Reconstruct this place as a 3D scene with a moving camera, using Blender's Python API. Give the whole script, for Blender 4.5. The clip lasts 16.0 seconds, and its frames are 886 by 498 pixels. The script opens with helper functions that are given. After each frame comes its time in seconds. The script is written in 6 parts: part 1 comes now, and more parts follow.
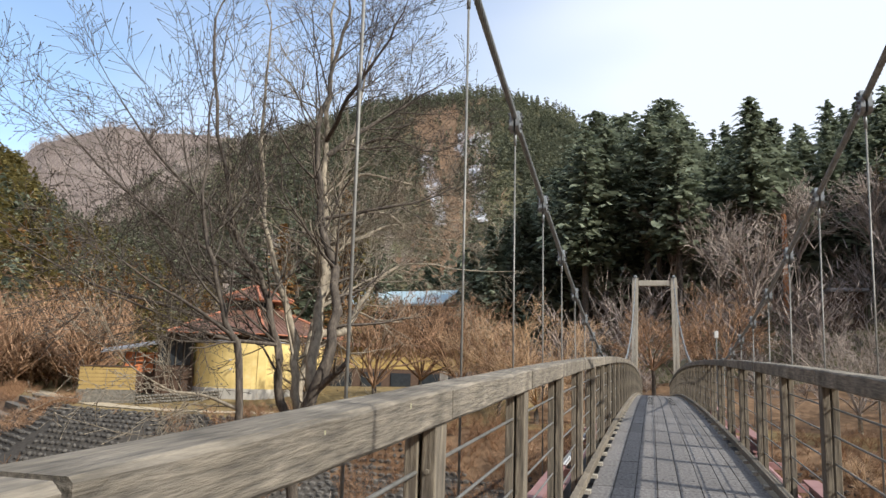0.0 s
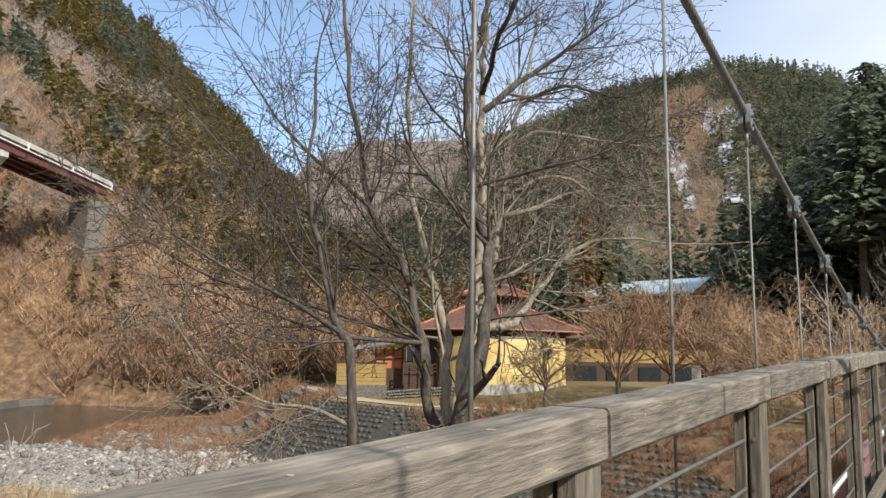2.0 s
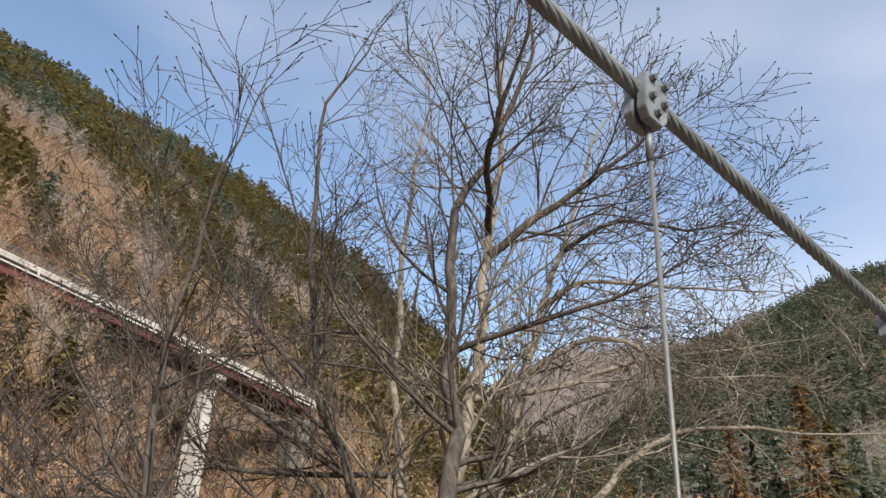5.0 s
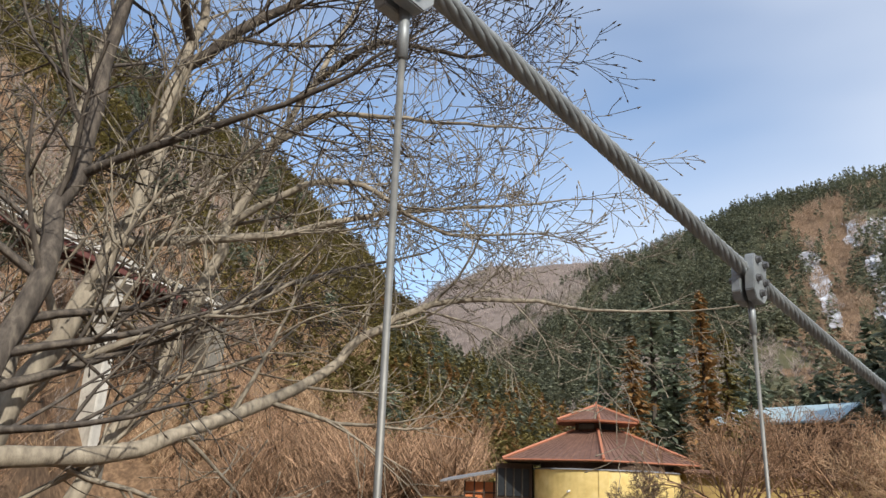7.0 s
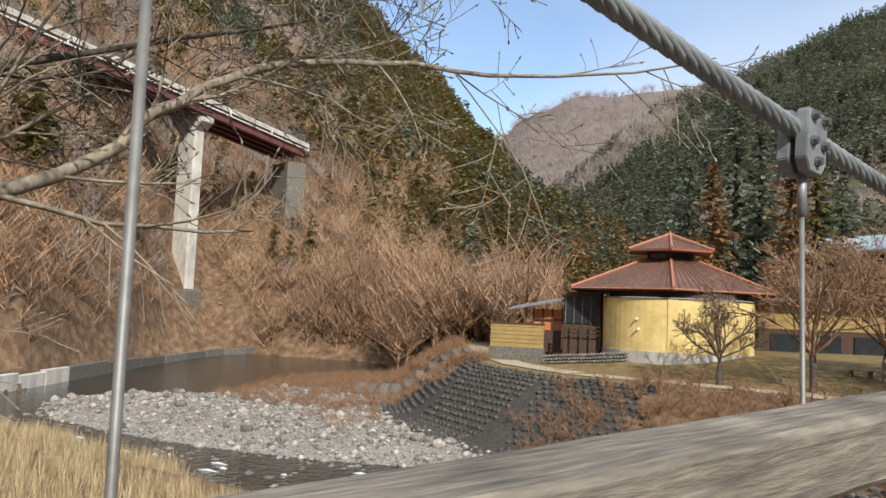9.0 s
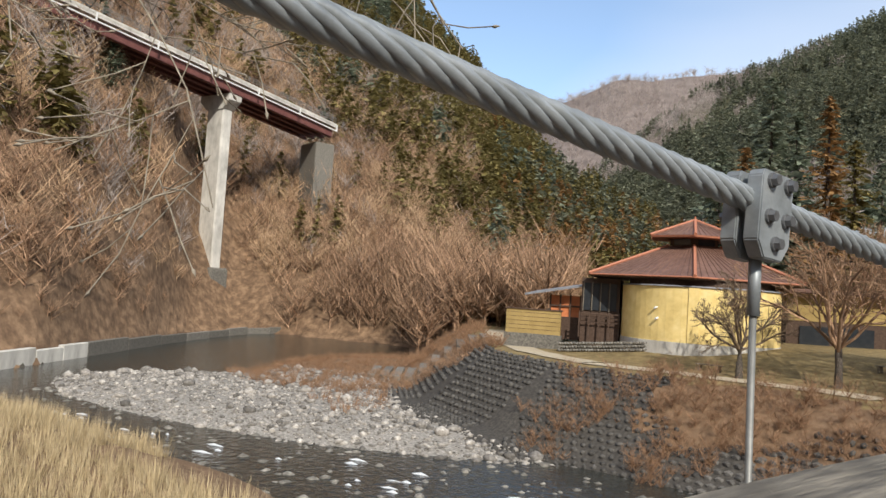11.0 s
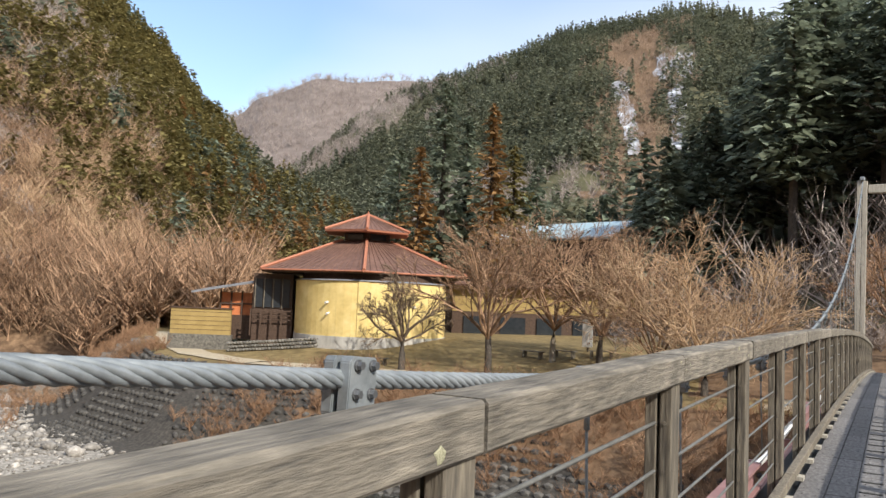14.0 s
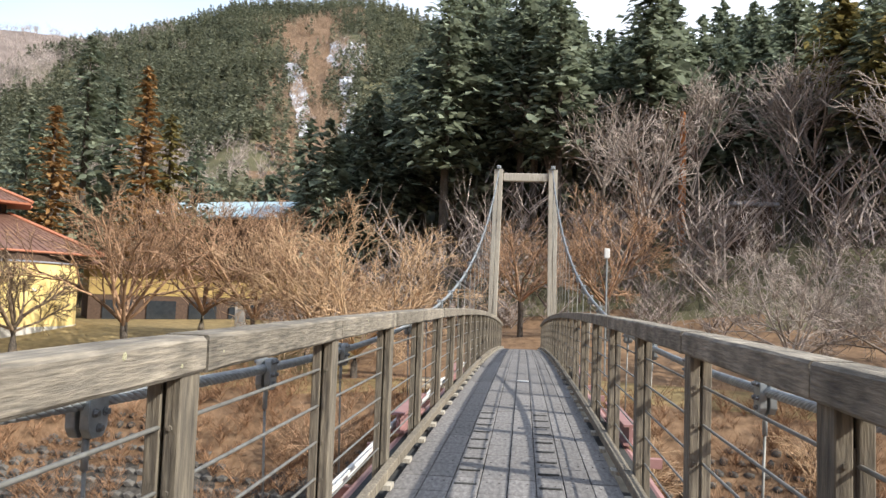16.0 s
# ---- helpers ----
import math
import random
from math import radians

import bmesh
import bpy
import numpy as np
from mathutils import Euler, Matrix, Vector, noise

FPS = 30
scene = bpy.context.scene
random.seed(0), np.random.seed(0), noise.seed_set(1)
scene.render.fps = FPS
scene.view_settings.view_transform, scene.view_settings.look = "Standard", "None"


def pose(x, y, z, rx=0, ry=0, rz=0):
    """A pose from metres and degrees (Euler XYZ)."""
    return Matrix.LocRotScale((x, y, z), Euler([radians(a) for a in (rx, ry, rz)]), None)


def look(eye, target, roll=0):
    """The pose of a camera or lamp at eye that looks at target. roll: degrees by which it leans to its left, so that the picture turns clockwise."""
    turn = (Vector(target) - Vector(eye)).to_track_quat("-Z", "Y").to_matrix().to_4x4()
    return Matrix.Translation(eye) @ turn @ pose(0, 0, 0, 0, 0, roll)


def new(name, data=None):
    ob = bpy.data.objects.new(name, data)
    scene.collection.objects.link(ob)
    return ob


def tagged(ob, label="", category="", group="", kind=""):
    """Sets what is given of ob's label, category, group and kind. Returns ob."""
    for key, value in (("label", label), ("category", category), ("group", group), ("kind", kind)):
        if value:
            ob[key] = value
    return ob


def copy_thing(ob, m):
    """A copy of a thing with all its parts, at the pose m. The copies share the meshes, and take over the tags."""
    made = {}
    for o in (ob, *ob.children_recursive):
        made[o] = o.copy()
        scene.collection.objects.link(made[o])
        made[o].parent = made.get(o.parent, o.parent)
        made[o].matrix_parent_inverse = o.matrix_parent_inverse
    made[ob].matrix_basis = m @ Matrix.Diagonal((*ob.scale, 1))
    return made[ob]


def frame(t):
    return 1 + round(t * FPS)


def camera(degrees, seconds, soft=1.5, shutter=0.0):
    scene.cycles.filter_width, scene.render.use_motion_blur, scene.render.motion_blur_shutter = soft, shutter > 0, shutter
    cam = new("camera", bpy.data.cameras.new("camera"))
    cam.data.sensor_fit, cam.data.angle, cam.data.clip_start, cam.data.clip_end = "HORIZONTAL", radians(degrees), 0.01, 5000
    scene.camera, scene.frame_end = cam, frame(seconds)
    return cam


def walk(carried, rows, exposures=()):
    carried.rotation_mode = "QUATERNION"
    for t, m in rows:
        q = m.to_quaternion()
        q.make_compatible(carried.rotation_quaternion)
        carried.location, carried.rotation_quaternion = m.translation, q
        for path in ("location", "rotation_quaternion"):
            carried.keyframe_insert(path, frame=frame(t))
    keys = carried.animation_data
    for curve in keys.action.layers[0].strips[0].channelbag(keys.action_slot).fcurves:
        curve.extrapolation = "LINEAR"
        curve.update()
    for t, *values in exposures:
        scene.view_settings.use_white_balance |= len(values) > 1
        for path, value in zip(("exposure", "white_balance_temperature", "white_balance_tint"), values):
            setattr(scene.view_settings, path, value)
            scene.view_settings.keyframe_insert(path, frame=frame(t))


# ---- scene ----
cam = camera(60.5, 16.0)

PATH = [
    (0, (-0.219, -5.609, 0.933), (-0.746, -3.706, 1.246), 1.8),
    (0.5, (-0.219, -5.009, 0.965), (-0.886, -3.148, 1.269), 1.6),
    (1, (-0.21, -4.34, 0.995), (-1.054, -2.549, 1.283), 0.8),
    (1.5, (-0.229, -3.751, 1.022), (-1.177, -2.009, 1.28), 0.8),
    (2, (-0.215, -3.2, 1.045), (-1.325, -1.56, 1.325), 1.2),
    (2.5, (-0.2, -2.672, 1.08), (-1.554, -1.273, 1.536), 2.0),
    (3, (-0.177, -2.135, 1.185), (-1.692, -1.004, 1.836), 3.3),
    (3.2, (-0.172, -1.903, 1.194), (-1.731, -0.852, 1.882), 3.5),
    (5.5, (-0.188, 0.578, 1.293), (-1.576, 1.773, 2.098), 2.6),
    (6, (-0.192, 1.184, 1.293), (-1.59, 2.389, 2.065), 2.9),
    (6.5, (-0.21, 1.752, 1.306), (-1.584, 3.02, 2.017), 3.3),
    (7, (-0.256, 2.345, 1.312), (-1.589, 3.714, 1.902), 2.4),
    (7.5, (-0.24, 2.889, 1.32), (-1.571, 4.316, 1.76), 1.3),
    (8, (-0.283, 3.456, 1.314), (-1.657, 4.877, 1.618), 1.5),
    (8.5, (-0.323, 3.98, 1.312), (-1.805, 5.307, 1.519), 2.1),
    (9, (-0.356, 4.532, 1.32), (-1.887, 5.809, 1.475), 2.5),
    (9.5, (-0.436, 5.083, 1.343), (-1.988, 6.338, 1.474), 2.7),
    (11.8, (-0.469, 7.518, 1.436), (-2.073, 8.707, 1.542), 3.6),
    (12, (-0.459, 7.711, 1.416), (-2.064, 8.899, 1.524), 3.3),
    (12.5, (-0.486, 8.264, 1.402), (-2.058, 9.494, 1.526), 3.0),
    (13, (-0.345, 8.737, 1.416), (-1.806, 10.094, 1.562), 3.1),
    (13.5, (-0.235, 9.263, 1.441), (-1.522, 10.787, 1.587), 2.7),
    (14, (-0.149, 9.788, 1.475), (-1.166, 11.504, 1.615), 2.3),
    (14.5, (-0.039, 10.39, 1.483), (-0.805, 12.233, 1.611), 2.3),
    (15, (0.03, 11.019, 1.474), (-0.414, 12.965, 1.59), 2.4),
    (15.5, (0.074, 11.596, 1.471), (-0.241, 13.568, 1.588), 2.3),
    (16, (0.07, 12.22, 1.46), (-0.145, 14.205, 1.587), 2.0),
]
walk(cam, [(t, look(eye, target, roll)) for t, eye, target, roll in PATH], [(0.0, 0.22), (1.5, 0.18), (3.0, 0.07), (9.5, 0.03), (13.0, 0.08), (14.5, 0.42), (16.0, 0.68)])

# ---- world, sun and exposure ----
SUN_DIR = Vector((0.92, -0.36, 0.0)).normalized()
SUN_EL = radians(36)
sun_vec = Vector((SUN_DIR.x * math.cos(SUN_EL), SUN_DIR.y * math.cos(SUN_EL), math.sin(SUN_EL)))

world = bpy.data.worlds.new("sky")
scene.world = world
world.use_nodes = True
wn, wl = world.node_tree.nodes, world.node_tree.links
sky = wn.new("ShaderNodeTexSky")
sky.sky_type = "NISHITA"
sky.sun_disc = False
sky.sun_elevation = SUN_EL
sky.sun_rotation = math.atan2(SUN_DIR.x, SUN_DIR.y)
sky.air_density, sky.dust_density, sky.ozone_density = 1.0, 0.6, 1.2
tc = wn.new("ShaderNodeTexCoord")
mp = wn.new("ShaderNodeMapping")
mp.inputs["Scale"].default_value = (0.8, 0.8, 2.6)
mp.inputs["Location"].default_value = (0.35, 0.2, 0.0)
cl = wn.new("ShaderNodeTexNoise")
cl.inputs["Scale"].default_value, cl.inputs["Detail"].default_value, cl.inputs["Roughness"].default_value = 1.3, 3.5, 0.45
cr = wn.new("ShaderNodeValToRGB")
cr.color_ramp.elements[0].position, cr.color_ramp.elements[1].position = 0.28, 0.62
cr.color_ramp.elements[0].color = (0.04, 0.04, 0.04, 1)
cr.color_ramp.elements[1].color = (0.88, 0.88, 0.88, 1)
mix = wn.new("ShaderNodeMix")
mix.data_type = "RGBA"
mix.inputs[7].default_value = (4.3, 4.6, 5.15, 1)
wl.new(tc.outputs["Generated"], mp.inputs["Vector"])
wl.new(mp.outputs["Vector"], cl.inputs["Vector"])
sp = wn.new("ShaderNodeSeparateXYZ")
wl.new(tc.outputs["Generated"], sp.inputs["Vector"])
haze = wn.new("ShaderNodeMath")
haze.operation = "MULTIPLY_ADD"
haze.inputs[1].default_value = 0.26
wl.new(sp.outputs["X"], haze.inputs[0])
wl.new(cl.outputs["Fac"], haze.inputs[2])
wl.new(haze.outputs["Value"], cr.inputs["Fac"])
wl.new(cr.outputs["Color"], mix.inputs[0])
wl.new(sky.outputs["Color"], mix.inputs[6])
wl.new(mix.outputs[2], wn["Background"].inputs["Color"])
wn["Background"].inputs["Strength"].default_value = 0.205

sun = new("sun", bpy.data.lights.new("sun", "SUN"))
sun.data.energy = 4.6
sun.data.angle = radians(0.5)
sun.data.color = (1.0, 0.935, 0.84)
sun.matrix_world = look(sun_vec * 200, (0, 0, 0))
scene.view_settings.exposure = 0.0


# ---- materials ----
def material(name, stops, scale=4.0, rough=0.8, metal=0.0, bump=0.0, bump_scale=None, stretch=(1, 1, 1), detail=6.0,
             big=0.0, big_scale=0.3, island=0.0, piece=0.0, spec=0.3, coords="Object", leafy=0.0):
    """Colour stops over fine noise, darkened by larger stains, varied by mesh island or by piece, with a fine relief."""
    m = bpy.data.materials.new(name)
    m.use_nodes = True
    n, l = m.node_tree.nodes, m.node_tree.links
    b = n["Principled BSDF"]
    b.inputs["Roughness"].default_value, b.inputs["Metallic"].default_value = rough, metal
    b.inputs["Specular IOR Level"].default_value = spec
    co, ma = n.new("ShaderNodeTexCoord"), n.new("ShaderNodeMapping")
    ma.inputs["Scale"].default_value = stretch
    l.new(co.outputs[coords], ma.inputs["Vector"])
    no = n.new("ShaderNodeTexNoise")
    no.inputs["Scale"].default_value, no.inputs["Detail"].default_value = scale, detail
    no.inputs["Roughness"].default_value = 0.62
    l.new(ma.outputs["Vector"], no.inputs["Vector"])
    ra = n.new("ShaderNodeValToRGB")
    e = ra.color_ramp.elements
    while len(e) < len(stops):
        e.new(0.5)
    for i, c in enumerate(stops):
        e[i].position = 0.28 + 0.44 * i / max(1, len(stops) - 1)
        e[i].color = (*c, 1)
    l.new(no.outputs["Fac"], ra.inputs["Fac"])
    out = ra.outputs["Color"]

    def vary(socket, lo, hi, now):
        mr = n.new("ShaderNodeMapRange")
        mr.inputs["To Min"].default_value, mr.inputs["To Max"].default_value = lo, hi
        l.new(socket, mr.inputs["Value"])
        mu = n.new("ShaderNodeMix")
        mu.data_type, mu.blend_type = "RGBA", "MULTIPLY"
        mu.inputs[0].default_value = 1.0
        l.new(now, mu.inputs[6])
        l.new(mr.outputs["Result"], mu.inputs[7])
        return mu.outputs[2]

    if big:
        nb = n.new("ShaderNodeTexNoise")
        nb.inputs["Scale"].default_value, nb.inputs["Detail"].default_value = big_scale, 3.0
        l.new(co.outputs[coords], nb.inputs["Vector"])
        out = vary(nb.outputs["Fac"], 1 - big * 1.6, 1 + big * 1.6, out)
    if island:
        ge = n.new("ShaderNodeNewGeometry")
        out = vary(ge.outputs["Random Per Island"], 1 - island, 1 + island, out)
    if piece:
        oi = n.new("ShaderNodeObjectInfo")
        out = vary(oi.outputs["Random"], 1 - piece, 1 + piece, out)
    l.new(out, b.inputs["Base Color"])
    if leafy:
        tr, mi = n.new("ShaderNodeBsdfTranslucent"), n.new("ShaderNodeMixShader")
        mi.inputs["Fac"].default_value = leafy
        l.new(out, tr.inputs["Color"])
        l.new(b.outputs["BSDF"], mi.inputs[1])
        l.new(tr.outputs["BSDF"], mi.inputs[2])
        l.new(mi.outputs["Shader"], n["Material Output"].inputs["Surface"])
    if bump:
        bu = n.new("ShaderNodeBump")
        bu.inputs["Strength"].default_value, bu.inputs["Distance"].default_value = bump, 0.02
        if bump_scale:
            n2 = n.new("ShaderNodeTexNoise")
            n2.inputs["Scale"].default_value, n2.inputs["Detail"].default_value = bump_scale, 4.0
            l.new(ma.outputs["Vector"], n2.inputs["Vector"])
            l.new(n2.outputs["Fac"], bu.inputs["Height"])
        else:
            l.new(no.outputs["Fac"], bu.inputs["Height"])
        l.new(bu.outputs["Normal"], b.inputs["Normal"])
    return m


M_RAIL = material("weathered_rail_wood", [(0.10, 0.092, 0.08), (0.205, 0.183, 0.148), (0.32, 0.285, 0.225)], 10, 0.85, bump=0.55, stretch=(9, 0.8, 9), detail=9, big=0.5, big_scale=6.0, piece=0.22)
M_POST = material("weathered_post_wood", [(0.075, 0.068, 0.058), (0.17, 0.148, 0.115), (0.30, 0.262, 0.195)], 9, 0.85, bump=0.5, stretch=(6, 6, 0.6), big=0.25, big_scale=2, piece=0.15)
M_DECK = material("grey_deck_board", [(0.09, 0.086, 0.084), (0.165, 0.158, 0.153), (0.26, 0.25, 0.24)], 12, 0.75, bump=0.3, stretch=(3, 1, 3), big=0.2, big_scale=1.0, piece=0.14)
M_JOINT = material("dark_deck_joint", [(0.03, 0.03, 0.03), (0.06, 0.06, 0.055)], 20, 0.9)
M_STEEL = material("galvanized_steel", [(0.19, 0.21, 0.22), (0.27, 0.295, 0.305), (0.36, 0.385, 0.395)], 14, 0.5, 0.4, bump=0.1, big=0.12, big_scale=3)
M_ROD = material("dull_rod_steel", [(0.16, 0.16, 0.15), (0.28, 0.28, 0.26)], 20, 0.55, 0.5)
M_PINK = material("faded_red_girder_paint", [(0.26, 0.14, 0.135), (0.36, 0.21, 0.20)], 6, 0.6, big=0.2)
M_TOWER = material("pale_tower_timber", [(0.24, 0.22, 0.18), (0.40, 0.37, 0.31), (0.5, 0.47, 0.4)], 7, 0.85, bump=0.3, stretch=(5, 5, 0.4), big=0.2)
M_GROUND = material("winter_ground", [(0.10, 0.07, 0.04), (0.20, 0.14, 0.08), (0.30, 0.215, 0.12)], 0.9, 0.95, bump=0.5, bump_scale=3, big=0.25, big_scale=0.06, detail=9)
M_YELLOW = material("yellow_plaster", [(0.62, 0.46, 0.17), (0.74, 0.57, 0.23), (0.82, 0.66, 0.31)], 1.2, 0.9, bump=0.1, bump_scale=30, big=0.14, big_scale=0.5)
M_ROOF = material("red_brown_roof_metal", [(0.10, 0.055, 0.042), (0.155, 0.085, 0.062), (0.21, 0.12, 0.088)], 3, 0.6, big=0.2, big_scale=0.4)
M_ROOFRIB = material("orange_ridge_tile", [(0.36, 0.14, 0.08), (0.48, 0.20, 0.12)], 5, 0.7)
M_DARKWOOD = material("dark_brown_timber", [(0.05, 0.032, 0.022), (0.11, 0.07, 0.05)], 6, 0.8)
M_CONCRETE = material("pale_concrete", [(0.36, 0.34, 0.30), (0.52, 0.50, 0.45), (0.62, 0.60, 0.54)], 1.0, 0.9, big=0.3, big_scale=0.25, stretch=(1, 1, 0.4))
M_WATER = material("river_water", [(0.02, 0.023, 0.02), (0.04, 0.04, 0.033)], 0.5, 0.08, bump=0.35, bump_scale=2.2, spec=0.5)
M_STONE = material("river_stone", [(0.14, 0.127, 0.108), (0.26, 0.24, 0.212), (0.42, 0.395, 0.355)], 5, 0.9, island=0.6, bump=0.3)
M_CONIFER = material("conifer_foliage", [(0.105, 0.13, 0.092), (0.185, 0.215, 0.15), (0.28, 0.305, 0.215)], 2.0, 0.9, island=0.55, leafy=0.4)
# Mountain conifers lighter and greyer: distance haze put into the foliage colour.
M_MOUNTAIN = material("hazed_green_conifer", [(0.115, 0.128, 0.088), (0.18, 0.19, 0.128), (0.25, 0.255, 0.17)], 0.02, 0.95, island=0.55, leafy=0.4)
M_LARCH = material("tan_larch_twig", [(0.24, 0.165, 0.11), (0.34, 0.24, 0.165), (0.42, 0.31, 0.22)], 0.05, 0.95, island=0.25)
M_RIDGE = material("pale_grey_brown_twig", [(0.25, 0.205, 0.185), (0.34, 0.285, 0.255), (0.43, 0.37, 0.335)], 0.02, 0.95, island=0.25)
# Grey twig darkened: the slope wood's shade is put into the colour.
M_SHADETWIG = material("shaded_grey_twig", [(0.16, 0.13, 0.115), (0.27, 0.225, 0.20), (0.40, 0.345, 0.31)], 3.0, 0.9, island=0.6)
M_LAWNTWIG = material("dark_brown_twig", [(0.11, 0.08, 0.055), (0.19, 0.14, 0.095), (0.28, 0.21, 0.145)], 3.0, 0.9, island=0.4)
M_CEDAR = material("olive_cedar_foliage", [(0.125, 0.11, 0.04), (0.215, 0.18, 0.066), (0.31, 0.24, 0.10)], 2.0, 0.9, island=0.5, leafy=0.4)
M_RUSTY = material("rust_cedar_foliage", [(0.17, 0.10, 0.04), (0.29, 0.165, 0.065), (0.36, 0.22, 0.09)], 2.0, 0.9, island=0.4, leafy=0.4)
M_TWIG = material("bare_twig_brown", [(0.18, 0.108, 0.066), (0.31, 0.195, 0.120), (0.43, 0.285, 0.182)], 3.0, 0.9, island=0.6)
M_TWIGTAN = material("bare_twig_tan", [(0.34, 0.22, 0.125), (0.48, 0.33, 0.20), (0.56, 0.41, 0.27)], 3.0, 0.9, island=0.3)
M_TWIGGREY = material("bare_twig_grey", [(0.20, 0.165, 0.145), (0.33, 0.28, 0.245), (0.46, 0.40, 0.35)], 3.0, 0.9, island=0.4)
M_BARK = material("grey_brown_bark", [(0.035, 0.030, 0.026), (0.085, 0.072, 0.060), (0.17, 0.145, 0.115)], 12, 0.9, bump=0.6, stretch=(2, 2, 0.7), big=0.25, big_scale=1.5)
M_LAWN = material("dry_winter_lawn", [(0.12, 0.088, 0.04), (0.21, 0.155, 0.07), (0.31, 0.235, 0.11)], 1.6, 0.95, bump=0.4, bump_scale=12, big=0.2, big_scale=0.15, detail=9)
M_PATH = material("pale_gravel_path", [(0.36, 0.30, 0.21), (0.50, 0.43, 0.31)], 3, 0.95, bump=0.2)
M_GRAVEL = material("grey_river_gravel", [(0.12, 0.108, 0.09), (0.26, 0.24, 0.21), (0.44, 0.415, 0.37)], 6, 0.95, bump=0.8, bump_scale=9, big=0.12, big_scale=0.4, detail=9)
M_BED = material("wet_river_bed", [(0.05, 0.045, 0.035), (0.12, 0.105, 0.08)], 3, 0.8, bump=0.5, detail=9)
M_BANK = material("brown_bank_litter", [(0.09, 0.055, 0.03), (0.17, 0.105, 0.06), (0.26, 0.17, 0.10)], 2.2, 0.95, bump=0.6, bump_scale=8, big=0.2, big_scale=0.3, detail=9)
M_HILL = material("leaf_litter_hillside", [(0.075, 0.046, 0.028), (0.17, 0.108, 0.064), (0.32, 0.21, 0.125)], 0.9, 0.95, bump=0.6, bump_scale=1.2, big=0.25, big_scale=0.03, detail=10)
M_SCREE = material("snowy_scree", [(0.17, 0.14, 0.12), (0.24, 0.22, 0.215), (0.34, 0.34, 0.36), (0.55, 0.58, 0.63), (0.78, 0.81, 0.86)], 0.16, 0.9, detail=12)
M_COBBLE = material("dark_revetment_cobble", [(0.04, 0.038, 0.035), (0.085, 0.08, 0.072), (0.14, 0.13, 0.115)], 5, 0.85, bump=0.4, piece=0.3, island=0.3)
M_ORANGE = material("orange_interior_timber", [(0.5, 0.16, 0.06), (0.62, 0.22, 0.09)], 4, 0.7)
M_GREYROOF = material("grey_lean_to_roof", [(0.16, 0.165, 0.175), (0.26, 0.265, 0.28)], 2, 0.5, big=0.15)
M_TEAL = material("pale_blue_metal_roof", [(0.30, 0.42, 0.47), (0.42, 0.55, 0.6)], 2, 0.45, big=0.1)
M_GLASS = material("dark_window_glass", [(0.02, 0.025, 0.03), (0.035, 0.04, 0.045)], 3, 0.08, spec=0.6)
M_WALLROCK = material("rough_stone_wall", [(0.07, 0.065, 0.055), (0.15, 0.14, 0.12), (0.24, 0.225, 0.19)], 6, 0.9, bump=0.6, piece=0.25, island=0.3)
M_GIRDER = material("oxide_red_girder", [(0.13, 0.05, 0.045), (0.20, 0.085, 0.075)], 0.8, 0.6, big=0.15)
M_WHITE = material("white_pipe_paint", [(0.62, 0.62, 0.6), (0.78, 0.78, 0.76)], 4, 0.5)
M_RUSTPOLE = material("orange_bark_trunk", [(0.34, 0.13, 0.05), (0.52, 0.21, 0.08)], 5, 0.85)
M_GRASS = material("dry_straw_grass", [(0.30, 0.23, 0.125), (0.42, 0.33, 0.19), (0.54, 0.44, 0.28)], 2, 0.9, island=0.3)
M_BANKTWIG = material("rust_brown_scrub", [(0.16, 0.085, 0.045), (0.26, 0.15, 0.085), (0.36, 0.23, 0.135)], 3, 0.9, island=0.3)
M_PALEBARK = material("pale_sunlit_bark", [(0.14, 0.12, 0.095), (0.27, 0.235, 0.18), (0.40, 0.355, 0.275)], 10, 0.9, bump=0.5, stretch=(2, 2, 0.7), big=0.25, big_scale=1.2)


# ---- mesh helpers ----
def put(name, verts, faces, mat, parent=None, label="", smooth=False):
    me = bpy.data.meshes.new(name)
    v = np.asarray(verts, dtype=np.float32)
    if isinstance(faces, np.ndarray):
        k = faces.shape[1]
        me.vertices.add(len(v))
        me.vertices.foreach_set("co", v.ravel())
        me.loops.add(faces.size)
        me.loops.foreach_set("vertex_index", faces.ravel().astype(np.int32))
        me.polygons.add(len(faces))
        me.polygons.foreach_set("loop_start", np.arange(0, faces.size, k, dtype=np.int32))
        me.polygons.foreach_set("loop_total", np.full(len(faces), k, dtype=np.int32))
        me.update(calc_edges=True)
    else:
        me.from_pydata([tuple(p) for p in v.tolist()], [], faces)
        me.update()
    if smooth:
        me.polygons.foreach_set("use_smooth", [True] * len(me.polygons))
    if mat:
        me.materials.append(mat)
    ob = new(name, me)
    if parent is not None:
        ob.parent = parent
    if label:
        ob["label"] = label
    return ob


def part(name, bm, mat, parent, label="", smooth=False):
    """Links a bmesh as one mesh object under a thing or a part."""
    me = bpy.data.meshes.new(name)
    bm.to_mesh(me)
    bm.free()
    if smooth:
        me.polygons.foreach_set("use_smooth", [True] * len(me.polygons))
    me.materials.append(mat)
    ob = new(name, me)
    ob.parent = parent
    if label:
        ob["label"] = label
    return ob


def share(name, me, m, parent):
    ob = new(name, me)
    ob.parent = parent
    ob.matrix_basis = m
    return ob


def thing(name, label, category, at=(0, 0, 0), group="", kind=""):
    ob = new(name)
    ob.location = at
    ob.empty_display_size = 0.2
    return tagged(ob, label, category, group, kind)


